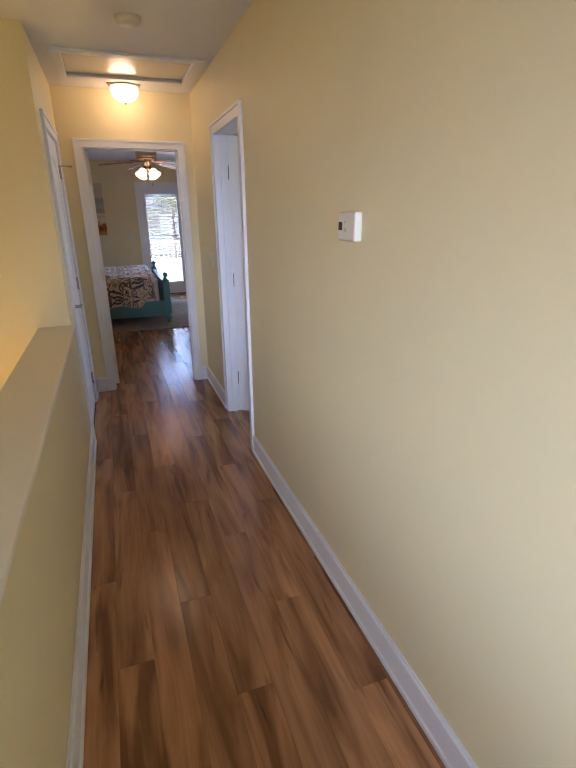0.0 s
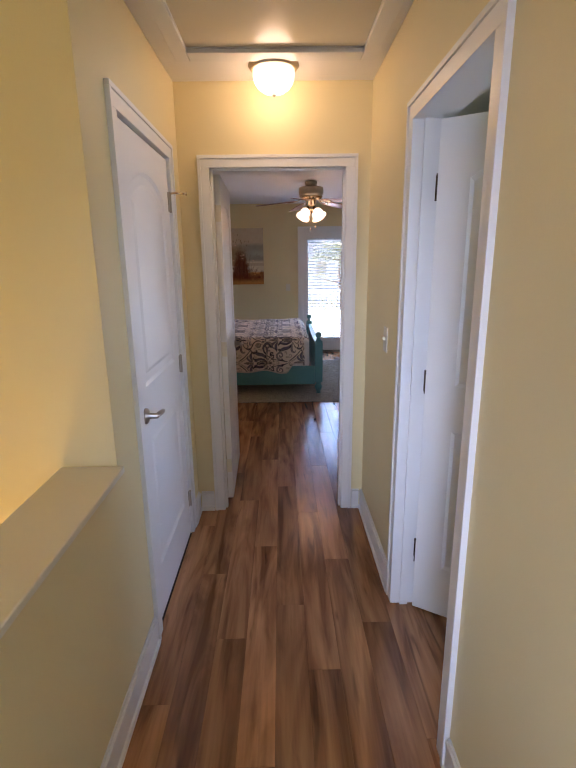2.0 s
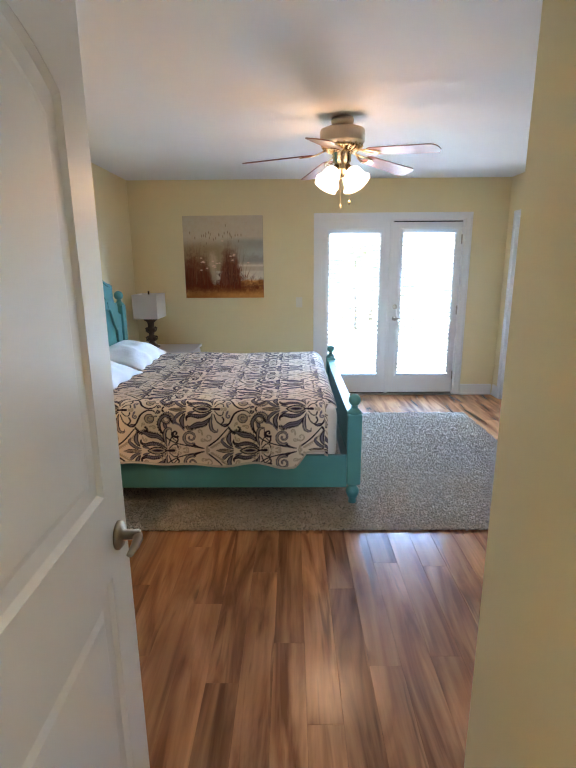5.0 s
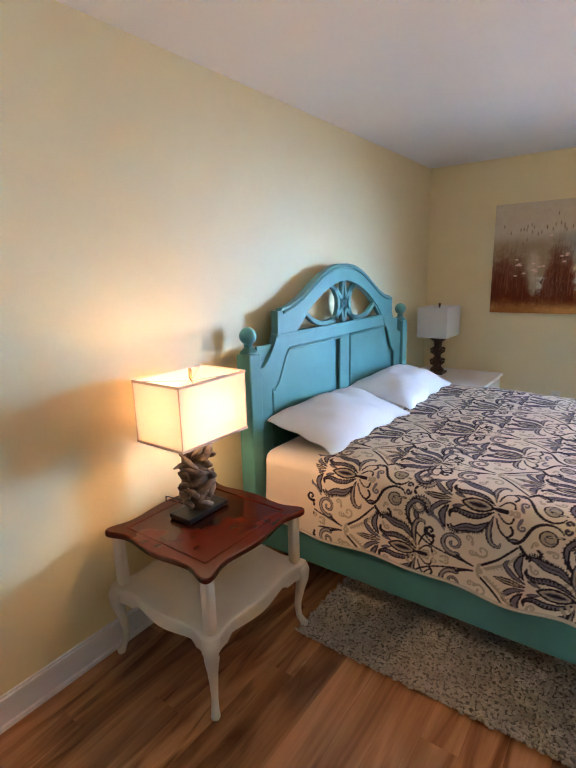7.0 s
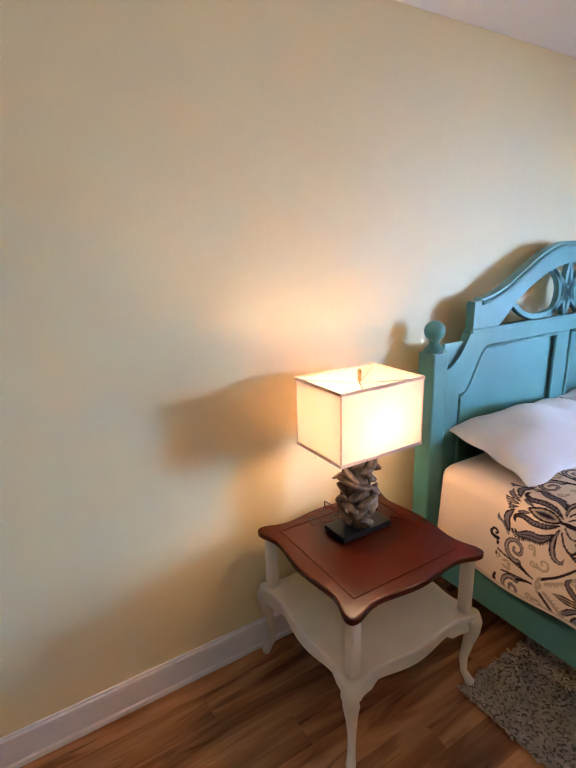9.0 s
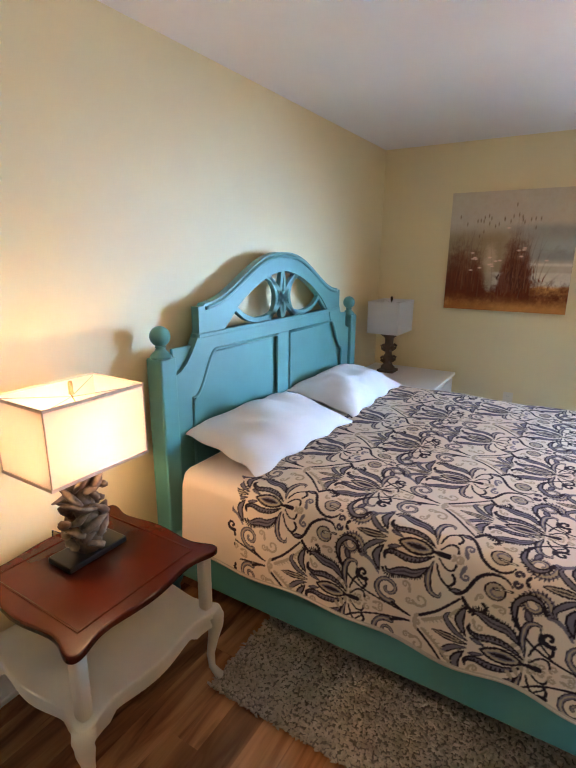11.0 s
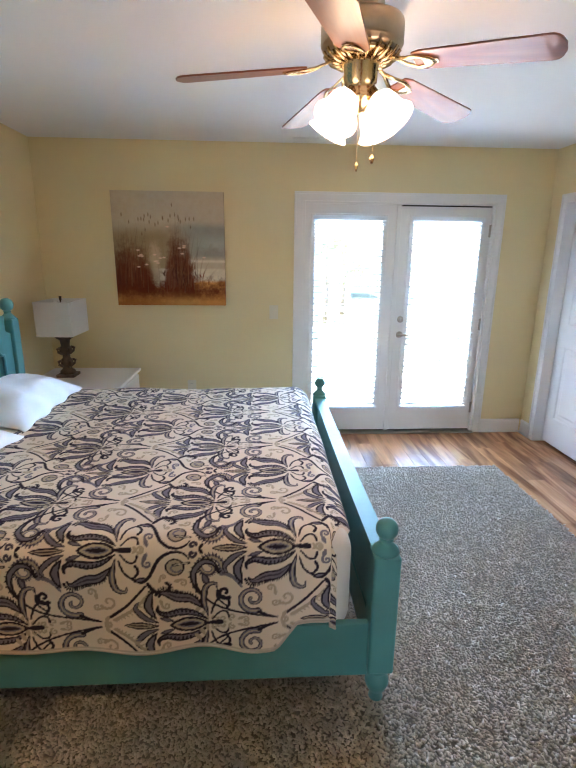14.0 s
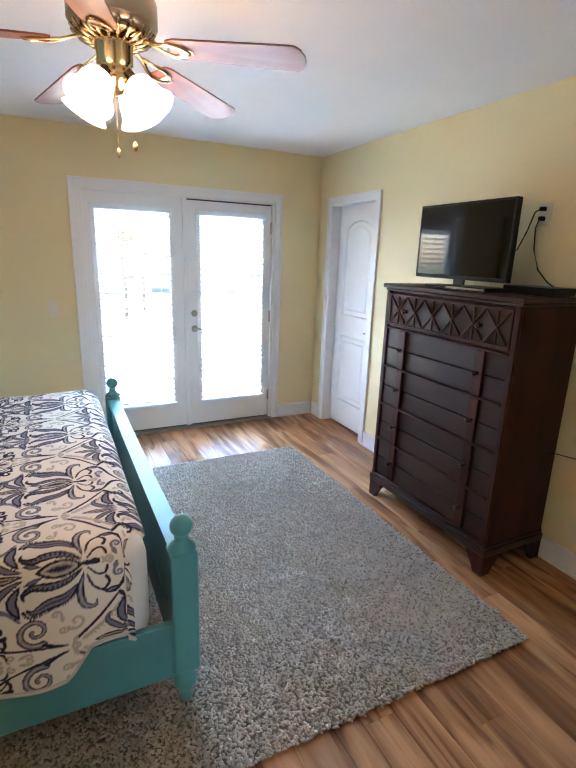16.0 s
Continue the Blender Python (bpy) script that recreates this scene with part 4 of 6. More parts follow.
BOTH, ROW_A = ((0, 0), (TX / 2, TY / 2)), ((0, 0),)
for s in (-1, 1):
    def vine(*pts):
        return flow([(x, s * y) for x, y in pts])

    OFFS, GROW_Y = ROW_A, 1.0
    # pale feathers and curls of the ground
    feather = vine((0.045, 0.252), (0.115, 0.205), (0.180, 0.132))
    stroke(feather, 0.0050, 0.0035, TAUPE)
    fringe(feather, TAUPE, 0.016, s, 0.004, 1)
    stroke(spiral(0.028, s * 0.184, 0.028, s * 2.6, -s * 1.1), 0.0046, 0.0028, TAUPE)
    for k in range(3):
        stroke(spiral(-0.215 + 0.030 * k, s * (0.252 + 0.006 * (k % 2)), 0.013, s * k, s * 1.1), 0.0032, 0.0022, TAUPE)
        leaf_print(-0.260 + 0.012 * k, s * (0.205 + 0.018 * k), s * (2.2 - 0.2 * k), 0.034, 0.0050, TAUPE)
    # dark stem that runs up into a hook round a bud
    stroke(vine((0.030, 0.242), (0.090, 0.195), (0.154, 0.124)), 0.0046, 0.0030, INK)
    stroke(vine((0.112, 0.100), (0.142, 0.112), (0.166, 0.092), (0.180, 0.065), (0.200, 0.030), (0.235, 0.008), (0.275, 0.010), (0.298, 0.032)), 0.0040, 0.0022, INK, 0.0018)
    leaf_print(0.160, s * 0.098, math.pi - s * 0.25, 0.046, 0.0070, INK, GREY)
    for r, c in ((0.0270, INK), (0.0225, TAUPE)):
        stroke([(0.250, s * 0.060), (0.252, s * 0.060)], r, r, c)
    stroke(spiral(0.250, s * 0.060, 0.022, s * 0.6, s * 0.7), 0.0030, 0.0020, GREY)
    stroke([(0.246, s * 0.052), (0.300, s * 0.044)], 0.0040, 0.0034, INK)
    stroke([(0.250, s * 0.0515), (0.296, s * 0.0445)], 0.0016, 0.0012, CREAM)
    toothed(vine((0.160, 0.118), (0.184, 0.146), (0.214, 0.150), (0.232, 0.130), (0.218, 0.114)), 0.0050, 0.0034, INK, 0.009, s, 0.001)
    # grey paisley with a toothed rim
    comma = spiral(0.362, s * 0.064, 0.046, s * 0.5, -s * 1.3)
    stroke(vine((0.400, 0.082), (0.440, 0.102), (0.470, 0.142)), 0.0075, 0.0030, GREY)
    stroke(comma, 0.0092, 0.0050, GREY)
    stroke(comma[2:], 0.0040, 0.0020, TAUPE)
    fringe(comma[:28], MID, 0.014, s, 0.008, 1)
    # feathered crescent that ends in a long stem
    cres = vine((-0.197, 0.085), (-0.215, 0.050), (-0.250, 0.045), (-0.280, 0.085), (-0.268, 0.145), (-0.215, 0.200), (-0.140, 0.232), (-0.013, 0.258))
    stroke(cres[:32], 0.0040, 0.0034, INK, 0.0058)
    stroke(cres[31:], 0.0034, 0.0028, INK)
    fringe(cres[:30], INK, 0.014, s, 0.008, 2)
    stroke(cres[5:27], 0.0008, 0.0008, GREY, 0.0042)
    leaf_print(-0.250, s * 0.082, s * 1.25, 0.052, 0.0095, MID, GREY)
    stroke(spiral(-0.178, s * 0.158, 0.024, s * 1.0, s * 1.1), 0.0066, 0.0036, INK)
    stroke(vine((-0.202, 0.150), (-0.200, 0.182), (-0.165, 0.216)), 0.0036, 0.0022, INK)
    # large scroll
    scroll = spiral(-0.085, s * 0.184, 0.050, s * 1.2, s * 1.4)
    for r0, r1, c in ((0.0096, 0.0048, INK), (0.0068, 0.0030, GREY), (0.0024, 0.0010, TAUPE)):
        stroke(scroll, r0, r1, c)
    stroke(vine((-0.066, 0.236), (-0.030, 0.252), (0.0, 0.260)), 0.0052, 0.0030, INK)
    # small trefoil
    stroke(spiral(-0.284, s * 0.014, 0.013, 0, s * 1.0), 0.0042, 0.0030, MID)
    leaf_print(-0.262, 0, s * 0.9, 0.022, 0.0040, INK)
    # palmette
    OFFS, GROW_Y = BOTH, 1.24
    outlined(vine((-0.105, 0.010), (-0.145, 0.022), (-0.178, 0.050), (-0.165, 0.072)), 0.0080, INK, GREY)
    plume = vine((-0.112, 0.022), (-0.136, 0.058), (-0.120, 0.104))
    toothed(plume, 0.0022, 0.0016, INK, 0.007, s, 0.0105)
    stroke(plume[2:-2], 0.0006, 0.0006, GREY, 0.0064)
    leaf_print(-0.052, s * 0.012, math.pi - s * 0.22, 0.050, 0.0052, MID, GREY)
    hug = vine((0.056, 0.012), (0.014, 0.032), (-0.032, 0.038), (-0.076, 0.032), (-0.104, 0.042), (-0.104, 0.060))
    stroke(hug, 0.0024, 0.0030, INK, 0.0086)
    stroke(hug[3:-8], 0.0008, 0.0008, GREY, 0.0050)
    fringe(hug[3:-5], INK, 0.010, -s, 0.001, 2)
    big = vine((0.044, 0.046), (0.004, 0.076), (-0.040, 0.082), (-0.085, 0.096), (-0.100, 0.084))
    toothed(big, 0.0030, 0.0024, INK, 0.012, -s, 0.0125, 1)
    stroke(big[2:-4], 0.0010, 0.0008, GREY, 0.0092)
    stroke(big[3:-6], 0.0006, 0.0006, MID, 0.0022)
    outlined(vine((0.060, 0.022), (0.046, 0.070), (0.056, 0.110), (0.086, 0.118), (0.092, 0.100)), 0.0085, INK, GREY, TAUPE)
    stroke(vine((0.070, 0.028), (0.085, 0.062), (0.112, 0.078), (0.131, 0.060), (0.122, 0.042)), 0.0026, 0.0044, INK)
    stroke(vine((0.075, 0.012), (0.100, 0.032), (0.122, 0.031), (0.129, 0.014)), 0.0024, 0.0036, INK)
# heart
for r, c in ((0.0215, INK), (0.0150, TAUPE), (0.0085, GREY), (0.0045, INK)):
    k = 0.40 + 0.60 * r / 0.0205
    stroke([(-0.066 * k, 0), (0.058 * k, 0)], 0.0012, 0.0012, c, r)
outlined([(-0.105 - 0.0082 * i, 0) for i in range(15)], 0.0095, INK, TAUPE, INK)
stroke([(0.050, 0), (0.066, 0), (0.104, 0)], 0.0036, 0.0080, INK)


# small curled leaves that fill the open ground between the large motifs
OFFS, GROW_Y = ((0, 0),), 1.0
pick = random.Random(21)
for k in range(500):
    x, y, r = pick.uniform(0, TX), pick.uniform(0, TY / 2), pick.uniform(0.009, 0.016)
    n = int((r + 0.008) * RES)
    near = np.ix_(np.arange(int(x * RES) - n, int(x * RES) + n) % NW, np.arange(int(y * RES) - n, int(y * RES) + n) % NH)
    if tile[near][..., 0].mean() < CREAM[0] * 0.955:
        continue
    c, a, turn = pick.choice((MID, GREY, TAUPE, TAUPE, TAUPE)), pick.uniform(0, 6.28), pick.choice((-1, 1))
    for yy, m in ((y, 1), (TY - y, -1)):
        stroke(spiral(x, yy, r, m * a, m * turn * 1.15), r * 0.26, r * 0.16, c)
        leaf_print(x + r * math.cos(a), yy + m * r * math.sin(a), m * (a - turn * 1.3), r * 1.9, r * 0.32, c)


M_HEM = mat("hem_cotton", (0.58, 0.50, 0.41), 0.9, vary=0.1, scale=30, bump=0.2, bump_scale=300)


def duvet():
    nu, nv = 600, 800
    x0, x1 = -0.50, 1.43
    ya, yb, top, rad = BY0 - 0.026, BY1 + 0.026, 0.700, 0.085
    xs = np.linspace(x0, x1, nu + 1)
    flat = (yb - ya) - 2 * rad
    quarter = rad * math.pi / 2
    P = np.zeros((nu + 1, nv + 1, 3))
    S = np.zeros((nu + 1, nv + 1))
    for i, x in enumerate(xs):
        f = (x - x0) / (x1 - x0)
        hem = 0.305 + 0.012 * math.sin(x * 7.5 + 0.6) + 0.007 * math.sin(x * 15 + 1)
        hem -= 0.035 * math.exp(-((x - 1.04) / 0.14) ** 2)
        hem += 0.085 * min(1.0, max(0.0, (x - 1.13) / 0.07))
        hem += 0.03 * max(0.0, 1 - f / 0.16)
        drop = top - rad - hem
        drop_n = drop * 0.95
        total = drop + quarter + flat + quarter + drop_n
        s = np.linspace(0, total, nv + 1)
        y, z = np.zeros_like(s), np.zeros_like(s)
        a = s < drop
        y[a], z[a] = ya, hem + s[a]
        m = (s >= drop) & (s < drop + quarter)
        t = (s[m] - drop) / rad
        y[m], z[m] = ya + rad * (1 - np.cos(t)), top - rad + rad * np.sin(t)
        m = (s >= drop + quarter) & (s < drop + quarter + flat)
        y[m], z[m] = ya + rad + s[m] - drop - quarter, top
        m = (s >= drop + quarter + flat) & (s < drop + 2 * quarter + flat)
        t = (s[m] - drop - quarter - flat) / rad
        y[m], z[m] = yb - rad * (1 - np.sin(t)), top - rad + rad * np.cos(t)
        m = s >= drop + 2 * quarter + flat
        y[m], z[m] = yb, top - rad - (s[m] - drop - 2 * quarter - flat)
        low = np.clip((top - rad - z) / 0.28, 0, 1)
        south = y < YC
        wave = 0.008 * np.sin(x * 9.0 + 0.8) + 0.005 * np.sin(x * 17.0 + 2.0)
        y = y + np.where(south, -1, 1) * (low * (0.016 + wave) * (1.0 if x < 1.30 else 0.5))
        P[i, :, 0], P[i, :, 1], P[i, :, 2] = x, y, z
        S[i] = s - drop
    # soft billows, a turned-down foot end and a slightly wandering head edge
    for i in range(nu + 1):
        for j in range(nv + 1):
            x, y, z = P[i, j]
            if z > top - rad:
                k = (z - top + rad) / rad
                v = Vector((x * 2.6, y * 2.6, 0.3))
                P[i, j, 2] += k * (0.016 * noise.noise(v) + 0.006 * noise.noise(v * 3.2) - 0.002)
            over = x - 1.31
            if over > 0:
                high = min(1.0, max(0.0, (z - 0.35) / 0.25))
                P[i, j, 0] = 1.31 + 0.10 * math.sin(min(1.4, over / 0.10)) - 0.07 * min(1.0, max(0.0, (ya + 0.16 - y) / 0.12)) * min(1, over / 0.08)
                P[i, j, 2] -= 1.1 * over ** 1.35 * (0.2 + 0.8 * high)
            if i < 78:
                P[i, j, 0] += 0.02 * (1 - i / 78) * math.sin(y * 4.0 + 0.5)
                P[i, j, 2] -= 0.012 * (1 - i / 78) ** 4
    verts = P.reshape(-1, 3)
    idx = np.arange((nu + 1) * (nv + 1)).reshape(nu + 1, nv + 1)
    quads = np.stack([idx[:-1, :-1], idx[1:, :-1], idx[1:, 1:], idx[:-1, 1:]], -1).reshape(-1, 4)
    me = bpy.data.meshes.new("duvet")
    me.from_pydata(verts.tolist(), [], quads.tolist())
    X = np.repeat(xs[:, None], nv + 1, 1)
    ti = np.round((X + 0.045) * RES).astype(int) % NW
    tj = np.round((S - 0.055) * RES).astype(int) % NH
    col = np.ones((len(verts), 4))
    col[:, :3] = tile[ti, tj].reshape(-1, 3)
    plain = X < -0.215 + 0.022 * np.sin(S * 2 * math.pi / TY * 2 + 0.8) + 0.012 * np.sin(S * 71)
    col[plain.reshape(-1), :3] = CREAM
    edge = np.zeros((nu + 1, nv + 1), bool)
    edge[:, :4], edge[:, -4:] = True, True
    col[edge.reshape(-1), :3] = (0.58, 0.50, 0.41)
    layer = me.color_attributes.new("print", "FLOAT_COLOR", "POINT")
    layer.data.foreach_set("color", col.ravel())
    me.materials.append(M_DUVET)
    me.polygons.foreach_set("use_smooth", [True] * len(me.polygons))
    ob = new("duvet", me)
    rim = [P[i, 0] for i in range(0, nu + 1, 6)]
    part("hem_piping", tube(bmesh.new(), rim, 0.0045, 6), M_HEM, ob, "rolled taupe hem")
    return tagged(ob, "cream duvet printed with dark damask scrolls, spread over the bed", "duvet")


duvet()

# ---- rug ----
RX0, RX1, RY0, RY1 = -0.115, 2.93, 7.43, 9.76
rug = thing("rug", (0, 0, 0), "grey shag area rug lying under the bed", "rug")
part("backing", boxes((RX0, RX1, RY0, RY1, 0.001, 0.008), bevel=0.003), mat("rug_backing", (0.22, 0.19, 0.16), 0.95, vary=0.2, scale=20, bump=0.4, bump_scale=200), rug)
rng = np.random.default_rng(4)
step = 0.0102
gx, gy = np.meshgrid(np.arange(RX0, RX1, step), np.arange(RY0, RY1, step), indexing="ij")
cx = (gx + rng.uniform(-0.5, 0.5, gx.shape) * step).ravel()
cy = (gy + rng.uniform(-0.5, 0.5, gy.shape) * step).ravel()
cn = len(cx)
tall = rng.uniform(0.013, 0.018, cn)
cell = rng.uniform(0.82, 1.15, (130, 100))
tall *= cell[((cx - RX0 + 0.3 * (cy - RY0)) / 0.032).astype(int) % 130, ((cy - RY0) / 0.028).astype(int) % 100]
lx, ly = rng.normal(0, 0.009, cn), rng.normal(0, 0.009, cn)
ang = rng.uniform(0, 2 * math.pi, cn)
rad = rng.uniform(0.0065, 0.0095, cn)
V = np.zeros((cn, 7, 3))
for k in range(3):
    a = ang + k * 2 * math.pi / 3
    V[:, k] = np.stack([cx + rad * 0.8 * np.cos(a), cy + rad * 0.8 * np.sin(a), np.full(cn, 0.006)], 1)
    V[:, 3 + k] = np.stack([cx + lx * 0.6 + rad * np.cos(a + 0.4), cy + ly * 0.6 + rad * np.sin(a + 0.4), tall * 0.72], 1)
V[:, 6] = np.stack([cx + lx, cy + ly, tall], 1)
F = np.array([(0, 1, 4, 3), (1, 2, 5, 4), (2, 0, 3, 5)])
T = np.array([(3, 4, 6), (4, 5, 6), (5, 3, 6)])
off = (np.arange(cn) * 7)[:, None, None]
me = bpy.data.meshes.new("shag")
me.from_pydata(V.reshape(-1, 3).tolist(), [], (F[None] + off).reshape(-1, 4).tolist() + (T[None] + off).reshape(-1, 3).tolist())
me.materials.append(M_RUG)
me.polygons.foreach_set("use_smooth", [True] * len(me.polygons))
pile = new("shag", me)
pile.parent = rug
tagged(pile, "uneven grey shag yarn", kind="stuff")

# ---- bedside table ----
TX0, TX1, TY0, TY1, TZ = -0.685, -0.095, 6.892, 7.500, 0.585


def serpentine(x0, x1, y0, y1, depth, bulge, n=44):
    """An outline with rounded corner lobes, hollows beside them and a soft bulge in each side."""
    pts = []
    cs = ((x0, y0), (x1, y0), (x1, y1), (x0, y1))
    for k in range(4):
        (ax, ay), (bx, by) = cs[k], cs[(k + 1) % 4]
        dx, dy = bx - ax, by - ay
        ln = math.hypot(dx, dy)
        nx, ny = -dy / ln, dx / ln
        for i in range(n):
            s = i / n
            e = min(s, 1 - s)
            t = min(1, max(0, (e - 0.085) / 0.075))
            inward = depth * t * t * (3 - 2 * t) - bulge * math.sin(math.pi * min(1, max(0, (s - 0.17) / 0.66))) ** 2
            pts.append((ax + dx * s + nx * inward, ay + dy * s + ny * inward))
    for _ in range(14):
        m = len(pts)
        pts = [tuple((pts[i - 1][c] + 2 * pts[i][c] + pts[(i + 1) % m][c]) / 4 for c in (0, 1)) for i in range(m)]
    return pts


table = thing("side_table", ((TX0 + TX1) / 2, (TY0 + TY1) / 2, 0), "cream two-tier side table with a cherry-stained top", "side table")
hx, hy = (TX1 - TX0) / 2, (TY1 - TY0) / 2
top = part("tabletop", prism(bmesh.new(), serpentine(-hx - 0.006, hx + 0.006, -hy - 0.006, hy + 0.006, 0.040, 0.024), TZ - 0.030, TZ - 0.004, bevel=0.009), M_CHERRY, table, "dark cherry-stained scalloped top")
b = bmesh.new()
for x0, x1, y0, y1 in ((-hx + 0.075, hx - 0.075, -hy + 0.070, -hy + 0.078), (-hx + 0.075, hx - 0.075, hy - 0.078, hy - 0.070), (-hx + 0.070, -hx + 0.078, -hy + 0.07, hy - 0.07), (hx - 0.078, hx - 0.070, -hy + 0.07, hy - 0.07)):
    box(b, x0, x1, y0, y1, TZ - 0.006, TZ - 0.001, bevel=0.002)
part("inlay_bead", b, M_CHERRY, top)
part("shelf", prism(bmesh.new(), serpentine(-hx - 0.008, hx + 0.008, -hy - 0.008, hy + 0.008, 0.036, 0.022), 0.300, 0.330, bevel=0.010), M_CREAM, table, "cream shelf with a moulded serpentine edge")
b = bmesh.new()
outer, inner = (serpentine(-hx + o, hx - o, -hy + o, hy - o, 0.034, 0.022) for o in (0.004, 0.020))
rows = []
for i, (p, q) in enumerate(zip(outer, inner)):
    u = (i % 44) / 44
    e = min(u, 1 - u)
    if e < 0.18:
        low = 0.280 - 0.016 * (e / 0.18) ** 3
    else:
        low = 0.264 + 0.026 * min(1.0, (e - 0.18) / 0.05) - 0.014 * math.sin(math.pi * (e - 0.18) / 0.64)
    rows.append([b.verts.new((*p, 0.302)), b.verts.new((*p, low - 0.018)), b.verts.new((*q, low - 0.018)), b.verts.new((*q, 0.302))])
for p, q in zip(rows, rows[1:] + rows[:1]):
    for k in range(4):
        b.faces.new((p[k], q[k], q[(k + 1) % 4], p[(k + 1) % 4]))
bmesh.ops.recalc_face_normals(b, faces=b.faces[:])
part("apron", b, M_CREAM, table, "scalloped cream apron")
for sx in (-1, 1):
    for sy in (-1, 1):
        b = box(bmesh.new(), -0.022, 0.022, -0.022, 0.022, 0.328, TZ - 0.028, bevel=0.015, segs=4)
        p = part("upright", b, M_CREAM, table)
        p.location = (sx * (hx - 0.045), sy * (hy - 0.045), 0)
        o = 1 / math.sqrt(2)
        pts, rs = [], []
        for z, bow, r in ((0.315, 0.0, 0.034), (0.285, 0.012, 0.034), (0.25, 0.014, 0.028), (0.19, 0.002, 0.020), (0.12, -0.010, 0.0155), (0.06, -0.006, 0.013), (0.03, 0.010, 0.015), (0.012, 0.020, 0.018), (0.002, 0.024, 0.012)):
            pts.append((sx * bow * o, sy * bow * o, z))
            rs.append(r)
        p = part("leg", tube(bmesh.new(), pts, rs, 12), M_CREAM, table, "cream cabriole leg", smooth=True)
        p.location = (sx * (hx - 0.030), sy * (hy - 0.030), 0)

# ---- lamps ----


def rect_shade(parent, hx, hy, z0, z1, material, trim):
    t = 0.0015
    b = bmesh.new()
    rings = [[b.verts.new((sx * (hx - o), sy * (hy - o), z)) for sx, sy in ((-1, -1), (1, -1), (1, 1), (-1, 1))] for o, z in ((0, z0), (0, z1), (t, z1), (t, z0))]
    for p, q in zip(rings, rings[1:] + rings[:1]):
        for i in range(4):
            b.faces.new((p[i], p[(i + 1) % 4], q[(i + 1) % 4], q[i]))
    s = part("shade", b, material, parent, "rectangular linen shade")
    b = bmesh.new()
    e = 0.003
    for z in (z0, z1):
        box(b, -hx - e, hx + e, -hy - e, -hy, z - 0.005, z + 0.005)
        box(b, -hx - e, hx + e, hy, hy + e, z - 0.005, z + 0.005)
        box(b, -hx - e, -hx, -hy, hy, z - 0.005, z + 0.005)
        box(b, hx, hx + e, -hy, hy, z - 0.005, z + 0.005)
    for sx in (-1, 1):
        for sy in (-1, 1):
            tube(b, [(sx * hx, sy * hy, z0), (sx * hx, sy * hy, z1)], 0.0022, 6)
    part("shade_trim", b, trim, s, "narrow bound shade edges")
    b = bmesh.new()
    for sx in (-1, 1):
        for sy in (-1, 1):
            tube(b, [(0, 0, z1 - 0.02), (sx * hx, sy * hy, z1 - 0.003)], 0.0015, 5)
    part("spider", b, M_NICKEL, s, "wire shade carrier")
    return s


lampa = thing("table_lamp", (-0.463, 7.222, TZ), "lit table lamp with driftwood base and linen shade", "table lamp", "bedside lamps")
part("base", boxes((-0.060, 0.060, -0.115, 0.115, 0.0, 0.022), bevel=0.004), M_BLACK, lampa, "black block base")
rnd = random.Random(11)
core = part("driftwood_core", tube(bmesh.new(), [(0, 0, 0.02), (0.010, 0.012, 0.11), (-0.006, -0.008, 0.21), (0, 0, 0.335)], [0.048, 0.036, 0.042, 0.026], 10), M_DRIFT, lampa, "gnarled brown driftwood core")
for k in range(44):
    z = 0.045 + 0.27 * (k + rnd.uniform(0, 1)) / 44
    a0 = 2.4 * k + rnd.uniform(-0.4, 0.4)
    out = (0.030 + 0.026 * math.sin(math.pi * z / 0.33)) * rnd.uniform(0.75, 1.15)
    swing, rise, ln = rnd.uniform(0.4, 1.1) * rnd.choice((-1, 1)), rnd.uniform(0.2, 0.9), rnd.uniform(0.030, 0.058)
    pts, rs = [], []
    for i in range(6):
        t = i / 2.5 - 1
        a1, o1 = a0 + swing * t * 0.75, out * (1 + 0.30 * max(0, t) ** 2)
        pts.append((o1 * math.cos(a1), 1.25 * o1 * math.sin(a1), max(0.036, z + ln * rise * t + rnd.uniform(-0.004, 0.004))))
        rs.append((0.010, 0.018, 0.022, 0.020, 0.013, 0.004)[i] * rnd.uniform(0.75, 1.2))
    part("driftwood_piece", tube(bmesh.new(), pts, rs, 7, 0.6), M_DRIFT, lampa, smooth=True)
b = lathe(bmesh.new(), [(0, 0.33), (0.014, 0.33), (0.014, 0.37), (0.018, 0.40), (0, 0.40)])
tube(b, [(0, 0, 0.40), (0.03, 0, 0.46), (0.03, 0, 0.54), (0, 0, 0.575)], 0.002, 5)
lathe(b, [(0.002, 0.575), (0.008, 0.58), (0.008, 0.615), (0.006, 0.622), (0, 0.622)], segs=10)
part("socket_and_finial", b, M_BRASS, lampa, "brass socket, harp and finial")
part("bulb", lathe(bmesh.new(), [(0.012, 0.40), (0.016, 0.415), (0.030, 0.455), (0.028, 0.475), (0.014, 0.49), (0, 0.492)]), M_BULB, lampa, "lit frosted bulb", smooth=True).visible_shadow = False
rect_shade(lampa, 0.130, 0.180, 0.347, 0.590, M_SHADE, M_SHADETRIM)
